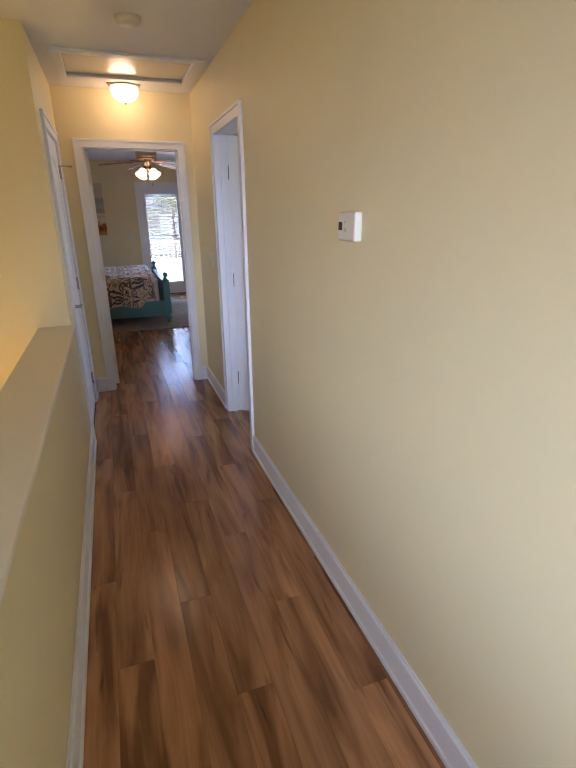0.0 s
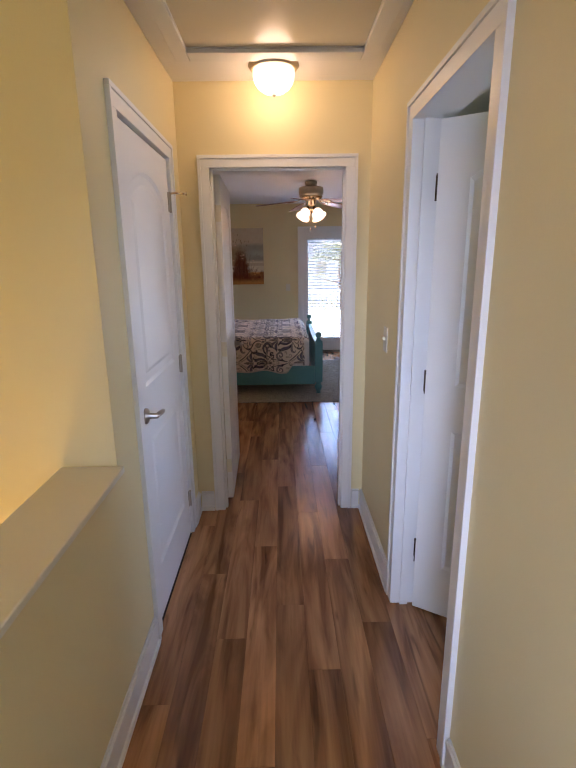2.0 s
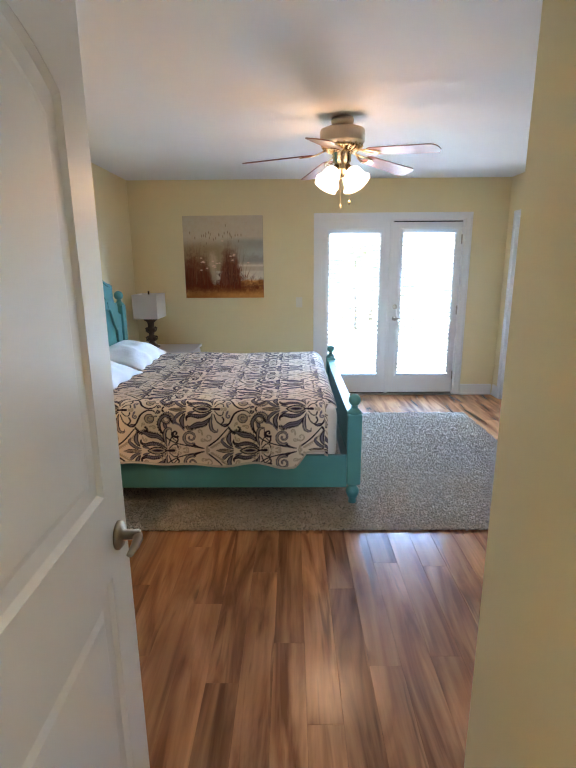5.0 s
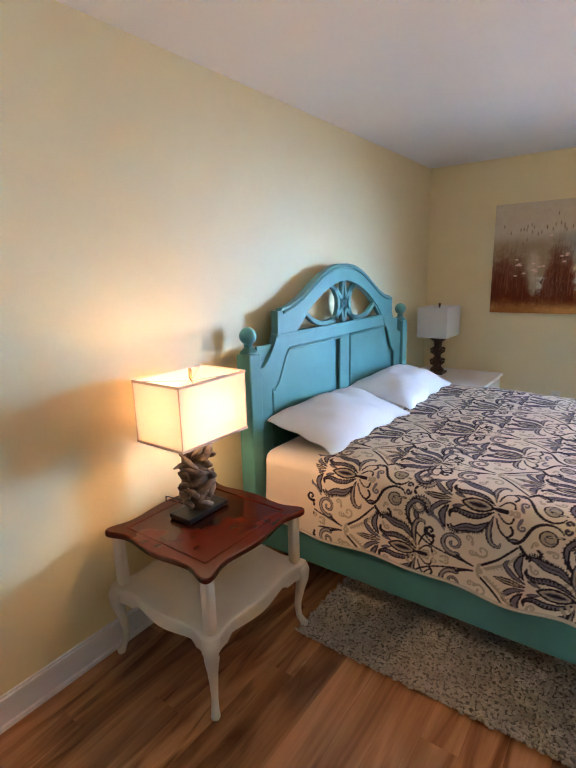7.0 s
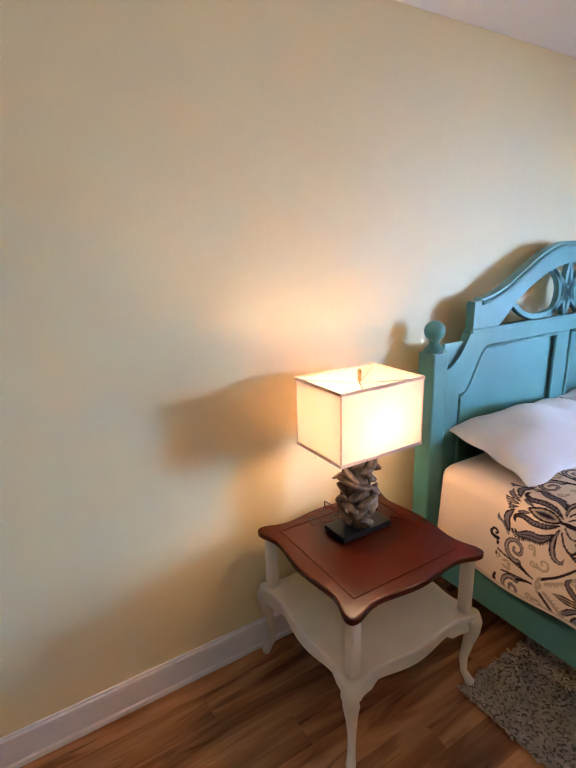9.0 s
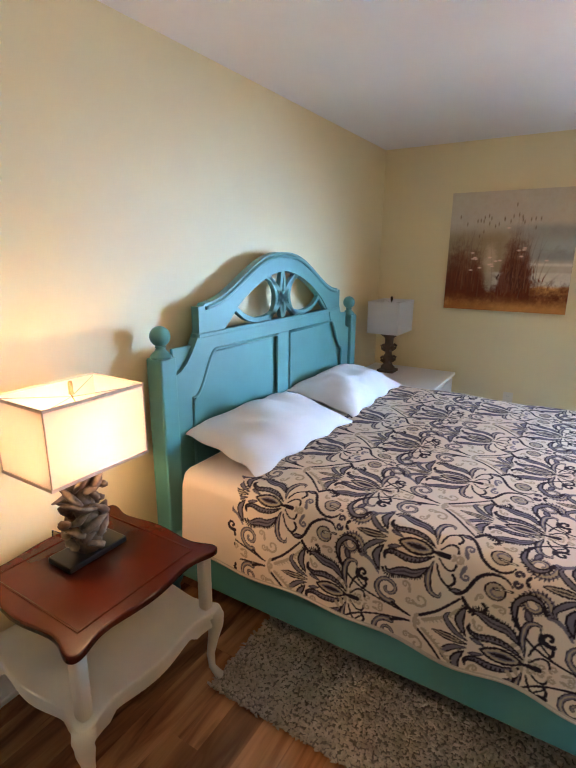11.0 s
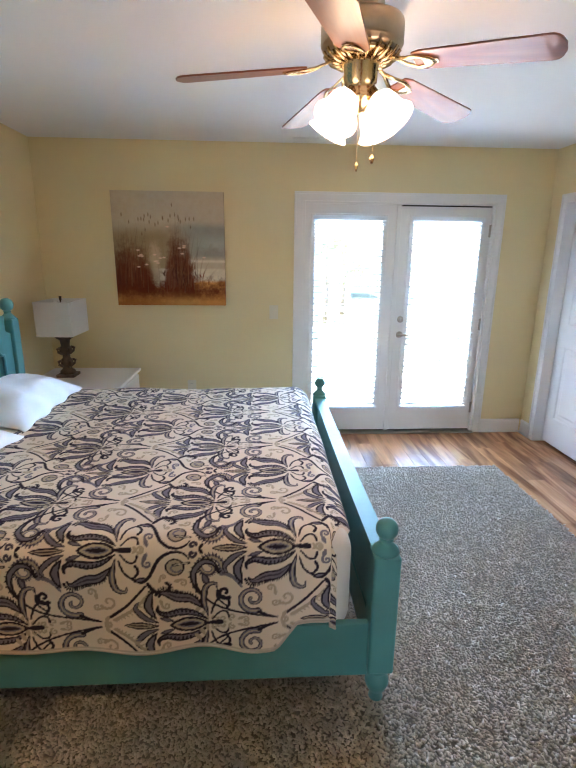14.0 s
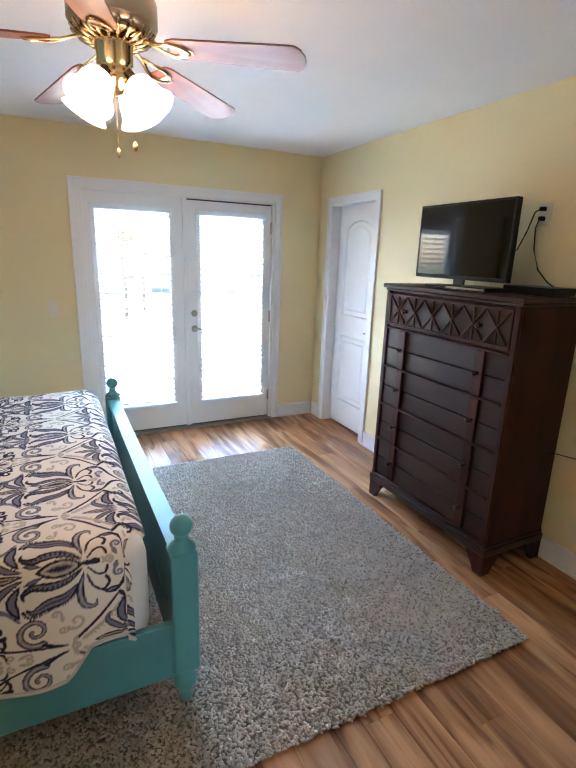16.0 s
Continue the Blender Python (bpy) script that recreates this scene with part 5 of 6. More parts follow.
cord = tube(bmesh.new(), [(-0.535, 7.25, TZ + 0.004), (-0.62, 7.24, TZ + 0.004), (-0.690, 7.23, TZ + 0.004), (-0.700, 7.22, 0.45), (-0.700, 7.16, 0.18), (-0.66, 7.10, 0.02), (-0.62, 7.12, 0.006), (-0.60, 7.22, 0.006), (-0.66, 7.30, 0.10), (-0.712, 7.32, 0.30)], 0.003, 6)
tagged(part("lamp_cord", cord, M_BLACK), "dark lamp cord trailing behind the side table", "cord")

lampb = thing("table_lamp", (-0.455, 10.16, 0.655), "unlit table lamp with dark carved base and white shade", "table lamp", "bedside lamps")
part("base", boxes((-0.07, 0.07, -0.07, 0.07, 0.0, 0.022), bevel=0.004), M_CARVED, lampb)
b = bmesh.new()
prof = [(0.058, 0.02), (0.062, 0.04), (0.040, 0.06), (0.034, 0.09), (0.050, 0.105), (0.048, 0.125), (0.030, 0.15), (0.030, 0.18), (0.052, 0.20), (0.050, 0.22), (0.034, 0.245), (0.040, 0.29), (0.075, 0.315), (0.075, 0.335), (0, 0.335)]
lathe(b, prof, segs=8)
stem = part("carved_stem", b, M_CARVED, lampb, "dark carved baluster stem")
for k in range(4):
    a = radians(45 + 90 * k)
    for z in (0.10, 0.20):
        part("scroll", tube(bmesh.new(), [(0.03 * math.cos(a), 0.03 * math.sin(a), z - 0.02), (0.062 * math.cos(a), 0.062 * math.sin(a), z), (0.068 * math.cos(a), 0.068 * math.sin(a), z + 0.02), (0.045 * math.cos(a), 0.045 * math.sin(a), z + 0.03)], 0.011, 7), M_CARVED, stem, smooth=True)
b = lathe(bmesh.new(), [(0, 0.34), (0.006, 0.34), (0.006, 0.595), (0.010, 0.60), (0.010, 0.628), (0, 0.63)], segs=8)
part("finial", b, M_BRONZE, lampb, "dark finial")
rect_shade(lampb, 0.128, 0.180, 0.345, 0.592, M_SHADEW, M_SHADEW)

# ---- far nightstand ----
ns = thing("nightstand", (-0.315, 10.10, 0), "white painted nightstand with two drawers", "nightstand")
part("top", boxes((-0.36, 0.36, -0.345, 0.345, 0.63, 0.655), bevel=0.005), M_TRIM, ns)
part("body", boxes((-0.335, 0.335, -0.32, 0.32, 0.09, 0.63), bevel=0.003), M_TRIM, ns)
for k in range(2):
    dr = part("drawer", boxes((0.335, 0.350, -0.30, 0.30, 0.13 + 0.25 * k, 0.36 + 0.25 * k), bevel=0.003), M_TRIM, ns)
    part("knob", lathe(bmesh.new(), [(0.006, 0), (0.006, 0.012), (0.014, 0.018), (0.012, 0.026), (0, 0.028)], segs=12, m=pose(0.35, 0, 0.245 + 0.25 * k, 0, 90, 0)), M_BRONZE, dr, "dark knob")
for sx in (-1, 1):
    for sy in (-1, 1):
        p = part("leg", boxes((-0.025, 0.025, -0.025, 0.025, 0.0, 0.09), bevel=0.004), M_TRIM, ns)
        p.location = (sx * 0.30, sy * 0.285, 0)

# ---- chest of drawers ----
CX0, CX1, CY0, CY1 = 3.085, 3.515, 7.835, 8.815
chest = thing("chest_of_drawers", (CX0, (CY0 + CY1) / 2, 0), "tall dark mahogany chest with lattice-fronted top drawer", "chest of drawers")
hw, dp = (CY1 - CY0) / 2, CX1 - CX0
part("carcass", boxes((0.012, dp, -hw, hw, 0.14, 1.40), bevel=0.005), M_CHEST, chest)
b = boxes((-0.028, dp, -hw - 0.022, hw + 0.022, 1.418, 1.442), (-0.012, dp, -hw - 0.010, hw + 0.010, 1.400, 1.418), bevel=0.006)
part("top", b, M_CHESTH, chest, "moulded dark top")
b = boxes((-0.020, dp, -hw - 0.016, hw + 0.016, 0.115, 0.155), (-0.008, dp, -hw - 0.008, hw + 0.008, 0.155, 0.172), bevel=0.006)
part("base_moulding", b, M_CHESTH, chest)
n = 10
for s in (-1, 1):
    for ax in (0.0, dp - 0.10):
        b = bmesh.new()
        ys = [0.0 + 0.115 * i / n for i in range(n + 1)]
        low = [0.0 if i < 5 else 0.088 * ((i - 5) / 5) ** 0.7 for i in range(n + 1)]
        band(b, [(s * (hw + 0.010 - v), 0.117) for v in ys], [(s * (hw + 0.010 - v), z) for v, z in zip(ys, low)], ax - 0.014 if ax == 0 else ax + 0.08, ax + 0.016 if ax == 0 else ax + 0.10, "x")
        xs = [ax - 0.011 + 0.115 * i / n for i in range(n + 1)] if ax == 0 else [ax + 0.098 - 0.115 * i / n for i in range(n + 1)]
        y0, y1 = sorted((s * (hw + 0.008), s * (hw - 0.018)))
        band(b, [(v, 0.1155) for v in xs], list(zip(xs, low)), y0, y1, "y")
        part("bracket_foot", b, M_CHEST, chest, "dark bracket foot")


def knob_at(parent, y, z):
    part("knob", lathe(bmesh.new(), [(0.012, 0), (0.006, 0.004), (0.006, 0.014), (0.0145, 0.019), (0.0135, 0.027), (0.007, 0.031), (0, 0.031)], segs=14, m=pose(-0.017, y, z, 0, -90, 0)), M_BRONZE, parent, "dark bronze knob", smooth=True)


fw = hw - 0.035
b = boxes((-0.002, 0.012, -fw, fw, 1.195, 1.385))
dr = part("drawer", b, M_CHESTH, chest, "drawer front with applied X lattice")
b = boxes((-0.012, 0.0, -fw, fw, 1.195, 1.207), (-0.012, 0.0, -fw, fw, 1.373, 1.385), (-0.012, 0.0, -fw, -fw + 0.012, 1.207, 1.373), (-0.012, 0.0, fw - 0.012, fw, 1.207, 1.373))
cell = (2 * fw - 0.024) / 6
for k in range(6):
    y0 = -fw + 0.012 + cell * k
    w = cell
    tube(b, [(-0.006, y0, 1.209), (-0.006, y0 + w, 1.209 + 0.162 * w / cell)], 0.006, 6)
    tube(b, [(-0.006, y0, 1.371), (-0.006, y0 + w, 1.371 - 0.162 * w / cell)], 0.006, 6)
    tube(b, [(-0.006, y0 + cell / 2 - 0.001, 1.209), (-0.006, y0 + cell / 2 - 0.001, 1.371)], 0.0055, 6)
part("lattice", b, M_CHEST, dr, "dark applied lattice bars")
for y in (-fw * 0.62, fw * 0.62):
    knob_at(dr, y, 1.29)
rows = 4
zz0, zz1 = 0.185, 1.178
rh = (zz1 - zz0) / rows
for k in range(rows):
    z0, z1 = zz0 + rh * k + 0.004, zz0 + rh * (k + 1) - 0.010
    zm = (z0 + z1) / 2
    dr = part("drawer", boxes((0.0, 0.012, -fw, fw, z0, zm - 0.004), (0.0, 0.012, -fw, fw, zm + 0.004, z1), (0.009, 0.012, -fw, fw, zm - 0.004, zm + 0.004), bevel=0.003), M_CHESTH, chest)
    for y in (-fw * 0.66, fw * 0.66):
        part("strip", boxes((-0.017, 0.0, y - 0.028, y + 0.028, z0, z1), bevel=0.004), M_CHEST, dr, "raised vertical strip")
        knob_at(dr, y, zm)
    part("divider", boxes((-0.020, 0.012, -fw - 0.006, fw + 0.006, z1 + 0.001, z1 + 0.013), bevel=0.004), M_CHEST, chest)
for s in (-1, 1):
    y0, y1 = sorted((s * hw, s * (hw - 0.030)))
    part("corner_stile", boxes((-0.010, 0.012, y0, y1, 0.172, 1.40), bevel=0.004), M_CHEST, chest)

# ---- television and boxes on the chest ----
tv = thing("television", (3.30, 8.475, 1.442), "black flat-screen television on a low stand", "television", rz=-1)
part("stand", boxes((-0.095, 0.075, -0.16, 0.16, 0.0, 0.010), (0.014, 0.030, -0.040, 0.040, 0.01, 0.09), bevel=0.004), M_BLACK, tv)
part("body", boxes((0.0, 0.035, -0.355, 0.355, 0.045, 0.468), (0.03, 0.07, -0.22, 0.22, 0.08, 0.36), bevel=0.006), M_BLACK, tv)
part("screen", boxes((-0.0025, 0.001, -0.343, 0.343, 0.066, 0.456)), M_SCREEN, tv, "dark glossy screen")
b = boxes((-0.005, 0.0, -0.355, 0.355, 0.456, 0.468), (-0.005, 0.0, -0.355, 0.355, 0.045, 0.066), (-0.005, 0.0, -0.355, -0.343, 0.066, 0.456), (-0.005, 0.0, 0.343, 0.355, 0.066, 0.456), bevel=0.002)
part("bezel", b, M_BLACK, tv, "glossy black bezel")
pl = thing("disc_player", (3.20, 8.23, 1.442), "slim black disc player with silver front edge", "disc player")
part("body", boxes((-0.08, 0.10, -0.14, 0.14, 0.0, 0.022), bevel=0.003), M_BLACK, pl)
part("front", boxes((-0.084, -0.08, -0.13, 0.13, 0.006, 0.016)), M_NICKEL, pl, "silver front strip")
cb = thing("cable_box", (3.36, 7.98, 1.442), "low black cable box on the chest", "cable box")
part("body", boxes((-0.09, 0.09, -0.14, 0.14, 0.004, 0.040), bevel=0.006), M_BLACK, cb)
part("foot", boxes((-0.07, 0.07, -0.12, 0.12, 0.0, 0.004)), M_DARKGAP, cb)


def plate(name, m, label, category, kind_of="switch", w=0.075, h=0.118):
    """A wall plate; local x across, z up, y out of the wall."""
    ob = thing(name, (0, 0, 0), label, category)
    ob.matrix_basis = m
    part("plate", box(bmesh.new(), -w / 2, w / 2, 0, 0.006, -h / 2, h / 2, bevel=0.002), M_PLASTIC, ob)
    if kind_of == "outlet":
        for z in (-0.024, 0.024):
            f = part("socket", box(bmesh.new(), -0.017, 0.017, 0.006, 0.008, z - 0.014, z + 0.014, bevel=0.001), M_PLASTIC, ob)
            # Shade inside the slots is drawn as raised dark bars.
            part("slots", boxes((-0.008, -0.006, 0.008, 0.0085, z - 0.004, z + 0.006), (0.006, 0.008, 0.008, 0.0085, z - 0.004, z + 0.006)), M_DARKGAP, f)
    elif kind_of == "toggle":
        part("toggle", box(bmesh.new(), -0.005, 0.005, 0.006, 0.018, -0.004, 0.012, bevel=0.001), M_PLASTIC, ob)
    else:
        part("rocker", box(bmesh.new(), -0.016, 0.016, 0.006, 0.010, -0.032, 0.032, bevel=0.001), M_PLASTIC, ob)
    return ob


o = plate("wall_outlet", pose(3.54, 8.148, 1.842, 0, 0, 90), "white wall outlet with two black plugs", "outlet", "outlet")
for z in (-0.024, 0.024):
    part("plug", box(bmesh.new(), -0.013, 0.013, 0.008, 0.036, z - 0.011, z + 0.011, bevel=0.003), M_BLACK, o, "black power plug")
b = tube(bmesh.new(), [(3.505, 8.148, 1.866), (3.49, 8.17, 1.85), (3.49, 8.20, 1.76), (3.47, 8.23, 1.66), (3.40, 8.27, 1.61), (3.36, 8.30, 1.60)], 0.0035, 6)
tagged(part("tv_cord", b, M_BLACK), "black television cord hanging from the outlet", "cord")
b = tube(bmesh.new(), [(3.505, 8.148, 1.818), (3.492, 8.155, 1.77), (3.50, 8.15, 1.66), (3.49, 8.10, 1.56), (3.47, 8.02, 1.50), (3.44, 7.95, 1.476)], 0.0035, 6)
tagged(part("box_cord", b, M_BLACK), "black cable box cord hanging from the outlet", "cord")
b = tube(bmesh.new(), [(3.535, 7.60, 0.66), (3.52, 7.68, 0.64), (3.50, 7.76, 0.635), (3.47, 7.80, 0.64), (3.43, 7.829, 0.645)], 0.003, 6)
tagged(part("antenna_cord", b, M_BLACK), "thin black cable running behind the chest", "cord")
plate("light_switch", pose(1.192, 10.54, 1.124, 0, 0, 180), "white rocker light switch on the yellow wall", "switch")
plate("light_switch", pose(1.57, 4.469, 1.186, 0, 0, 90), "white toggle light switch on the hall wall", "switch", "toggle")
plate("wall_outlet", pose(0.462, 10.54, 0.46, 0, 0, 180), "white wall outlet low on the yellow wall", "outlet", "outlet")
plate("wall_outlet", pose(-0.72, 7.32, 0.30, 0, 0, -90), "white wall outlet behind the side table", "outlet", "outlet")

# ---- thermostat and smoke alarm in the hall ----
th = thing("thermostat", (1.57, 1.985, 1.497), "white wall thermostat with small dark display", "thermostat", rz=90)
part("body", box(bmesh.new(), -0.062, 0.062, 0, 0.028, -0.046, 0.046, bevel=0.007, segs=3), M_PLASTIC, th)
part("display", boxes((0.028, 0.054, 0.0278, 0.0290, -0.012, 0.014)), M_BLACK, th, "dark display window")
for z in (-0.012, 0.012):
    part("button", box(bmesh.new(), -0.004, 0.012, 0.027, 0.0305, z - 0.006, z + 0.006, bevel=0.002), M_SHADETRIM, th, "grey button")
sm = thing("smoke_alarm", (1.03, 3.464, H), "white round ceiling smoke alarm", "smoke alarm")
part("body", lathe(bmesh.new(), [(0, -0.036), (0.035, -0.036), (0.052, -0.030), (0.062, -0.014), (0.066, 0), (0, 0)], segs=28), M_PLASTIC, sm, smooth=True)

# ---- hall ceiling light ----
hl = thing("ceiling_light", (1.05, 4.80, H), "lit flush ceiling light with frosted dome and bronze ring", "ceiling light")
part("pan", lathe(bmesh.new(), [(0, -0.001), (0.120, -0.001), (0.123, -0.009), (0.110, -0.026), (0.096, -0.031), (0.096, -0.026), (0, -0.026)], segs=36), M_PEWTER, hl, "brushed metal pan")
g = part("dome", lathe(bmesh.new(), [(0.098, -0.028), (0.099, -0.055), (0.093, -0.080), (0.077, -0.104), (0.050, -0.122), (0.017, -0.130), (0, -0.130)], segs=36), M_DOMEGLASS, hl, "glowing frosted glass dome", smooth=True)
g.visible_shadow = False
part("finial", lathe(bmesh.new(), [(0.004, -0.128), (0.012, -0.131), (0.009, -0.139), (0, -0.144)], segs=14), M_PEWTER, hl)

# ---- ceiling fan ----
FX, FY = 1.445, 8.30
fan = thing("ceiling_fan", (FX, FY, H), "five-blade brass ceiling fan with four lit glass shades", "ceiling fan")
part("canopy", lathe(bmesh.new(), [(0, 0), (0.070, 0), (0.075, -0.018), (0.066, -0.048), (0.045, -0.058), (0, -0.058)], segs=32), M_PEWTER, fan, smooth=True)
part("motor_housing", lathe(bmesh.new(), [(0.04, -0.056), (0.122, -0.064), (0.143, -0.072), (0.147, -0.082), (0.147, -0.144), (0.143, -0.152), (0.138, -0.154), (0.136, -0.162), (0.110, -0.168), (0, -0.168)], segs=40), M_PEWTER, fan, "brushed pewter motor housing")
b = lathe(bmesh.new(), [(0.06, -0.166), (0.112, -0.168), (0.120, -0.174), (0.108, -0.184), (0.080, -0.192), (0.05, -0.198), (0, -0.198)], segs=40)
ring = part("vented_ring", b, M_BRASS, fan, "polished brass vented ring")
fin = part("fin", tube(bmesh.new(), [(0.136, 0, -0.166), (0.122, 0, -0.184), (0.096, 0, -0.198), (0.062, 0, -0.206)], 0.0062, 6), M_BRASS, ring)
for k in range(1, 20):
    f = new("fin", fin.data)
    f.parent = ring
    f.rotation_euler.z = 2 * math.pi * k / 20
part("switch_housing", lathe(bmesh.new(), [(0.05, -0.196), (0.066, -0.200), (0.070, -0.208), (0.062, -0.214), (0.060, -0.262), (0.050, -0.270), (0.048, -0.300), (0.054, -0.306), (0.052, -0.320), (0.038, -0.334), (0.026, -0.36), (0, -0.362)], segs=32), M_BRASS, fan, "polished brass switch housing", smooth=True)
n = 44
for k in range(5):
    a = 180 - 72 * k
    blade = bmesh.new()
    top_e, bot_e = [], []
    for i in range(n + 1):
        u = i / n
        x = 0.20 + 0.465 * u
        w = 0.055 + 0.016 * u
        if u > 0.91:
            w *= math.sqrt(max(0.02, 1 - ((u - 0.91) / 0.09) ** 2 * 0.93))
        if u < 0.06:
            w *= 0.8 + 0.2 * u / 0.06
        top_e.append((x, w))
        bot_e.append((x, -w))
    prism(blade, top_e + bot_e[::-1], -0.003, 0.003)
    bl = part("blade", blade, M_BLADE, fan, "reddish wooden fan blade")
    bl.matrix_basis = pose(0, 0, -0.204, 0, 0, a) @ pose(0, 0, 0, -10, 5.6, 0)
    b = bmesh.new()
    tube(b, [(0.09, 0, 0.022), (0.13, 0.0, 0.012), (0.17, 0.018, 0.0), (0.21, 0.034, -0.006), (0.255, 0.022, -0.007), (0.275, 0, -0.007)], 0.008, 8, 0.6)
    tube(b, [(0.13, 0.0, 0.012), (0.17, -0.018, 0.0), (0.21, -0.034, -0.006), (0.255, -0.022, -0.007), (0.275, 0, -0.007)], 0.008, 8, 0.6)
    prism(b, [(0.235, 0.02), (0.285, 0.012), (0.285, -0.012), (0.235, -0.02)], -0.009, -0.003)
    part("blade_iron", b, M_BRASS, bl, "polished brass blade bracket")
for k in range(4):
    a = 45 + 90 * k
    m = pose(0, 0, -0.290, 0, 0, a) @ pose(0.052, 0, 0, 0, -38, 0)
    sh = lathe(bmesh.new(), [(0.018, -0.035), (0.030, -0.040), (0.050, -0.058), (0.058, -0.085), (0.062, -0.112), (0.068, -0.130), (0.082, -0.148), (0.079, -0.149), (0.063, -0.130), (0.058, -0.112), (0.054, -0.085), (0.044, -0.060), (0.022, -0.043)], segs=28)
    g = part("glass_shade", sh, M_FANGLASS, fan, "glowing frosted tulip glass shade", smooth=True)
    g.matrix_basis = m
    g.visible_shadow = False
    c = part("shade_holder", lathe(bmesh.new(), [(0.0, 0.004), (0.014, 0.0), (0.016, -0.025), (0.026, -0.034), (0.026, -0.044), (0.018, -0.044)], segs=20), M_BRASS, fan, "brass shade holder", smooth=True)
    c.matrix_basis = m
for x, y, ln, r in ((-0.008, -0.035, 0.185, 0.006), (0.052, -0.02, 0.155, 0.009)):
    b = bmesh.new()
    z = -0.345
    for i in range(int(ln / 0.006)):
        lathe(b, [(0, z - 0.006 * i), (0.0018, z - 0.006 * i - 0.002), (0, z - 0.006 * i - 0.0045)], x, y, 5)
    lathe(b, [(0.001, z - ln), (r, z - ln - 0.012), (r, z - ln - 0.022), (r * 0.5, z - ln - 0.034), (0, z - ln - 0.036)], x, y, 12)
    part("pull_chain", b, M_BRASS, fan, "brass pull chain with end weight", smooth=True)

# ceiling register near the doors
vent = thing("ceiling_vent", (1.50, 10.42, H), "white louvred ceiling air vent", "vent")
part("frame", boxes((-0.17, 0.17, -0.075, -0.055, -0.006, -0.001), (-0.17, 0.17, 0.055, 0.075, -0.006, -0.001), (-0.17, -0.15, -0.055, 0.055, -0.006, -0.001), (0.15, 0.17, -0.055, 0.055, -0.006, -0.001)), M_TRIM, vent)
# Near-black sheet under the ceiling paints the shade behind the louvres.
part("backing", boxes((-0.15, 0.15, -0.055, 0.055, -0.002, -0.0005)), M_DARKGAP, vent)
for k in range(7):
    s = part("slat", boxes((-0.15, 0.15, -0.006, 0.006, -0.0045, -0.003)), M_TRIM, vent)
    s.location.y = -0.045 + 0.015 * k

# ---- painting ----


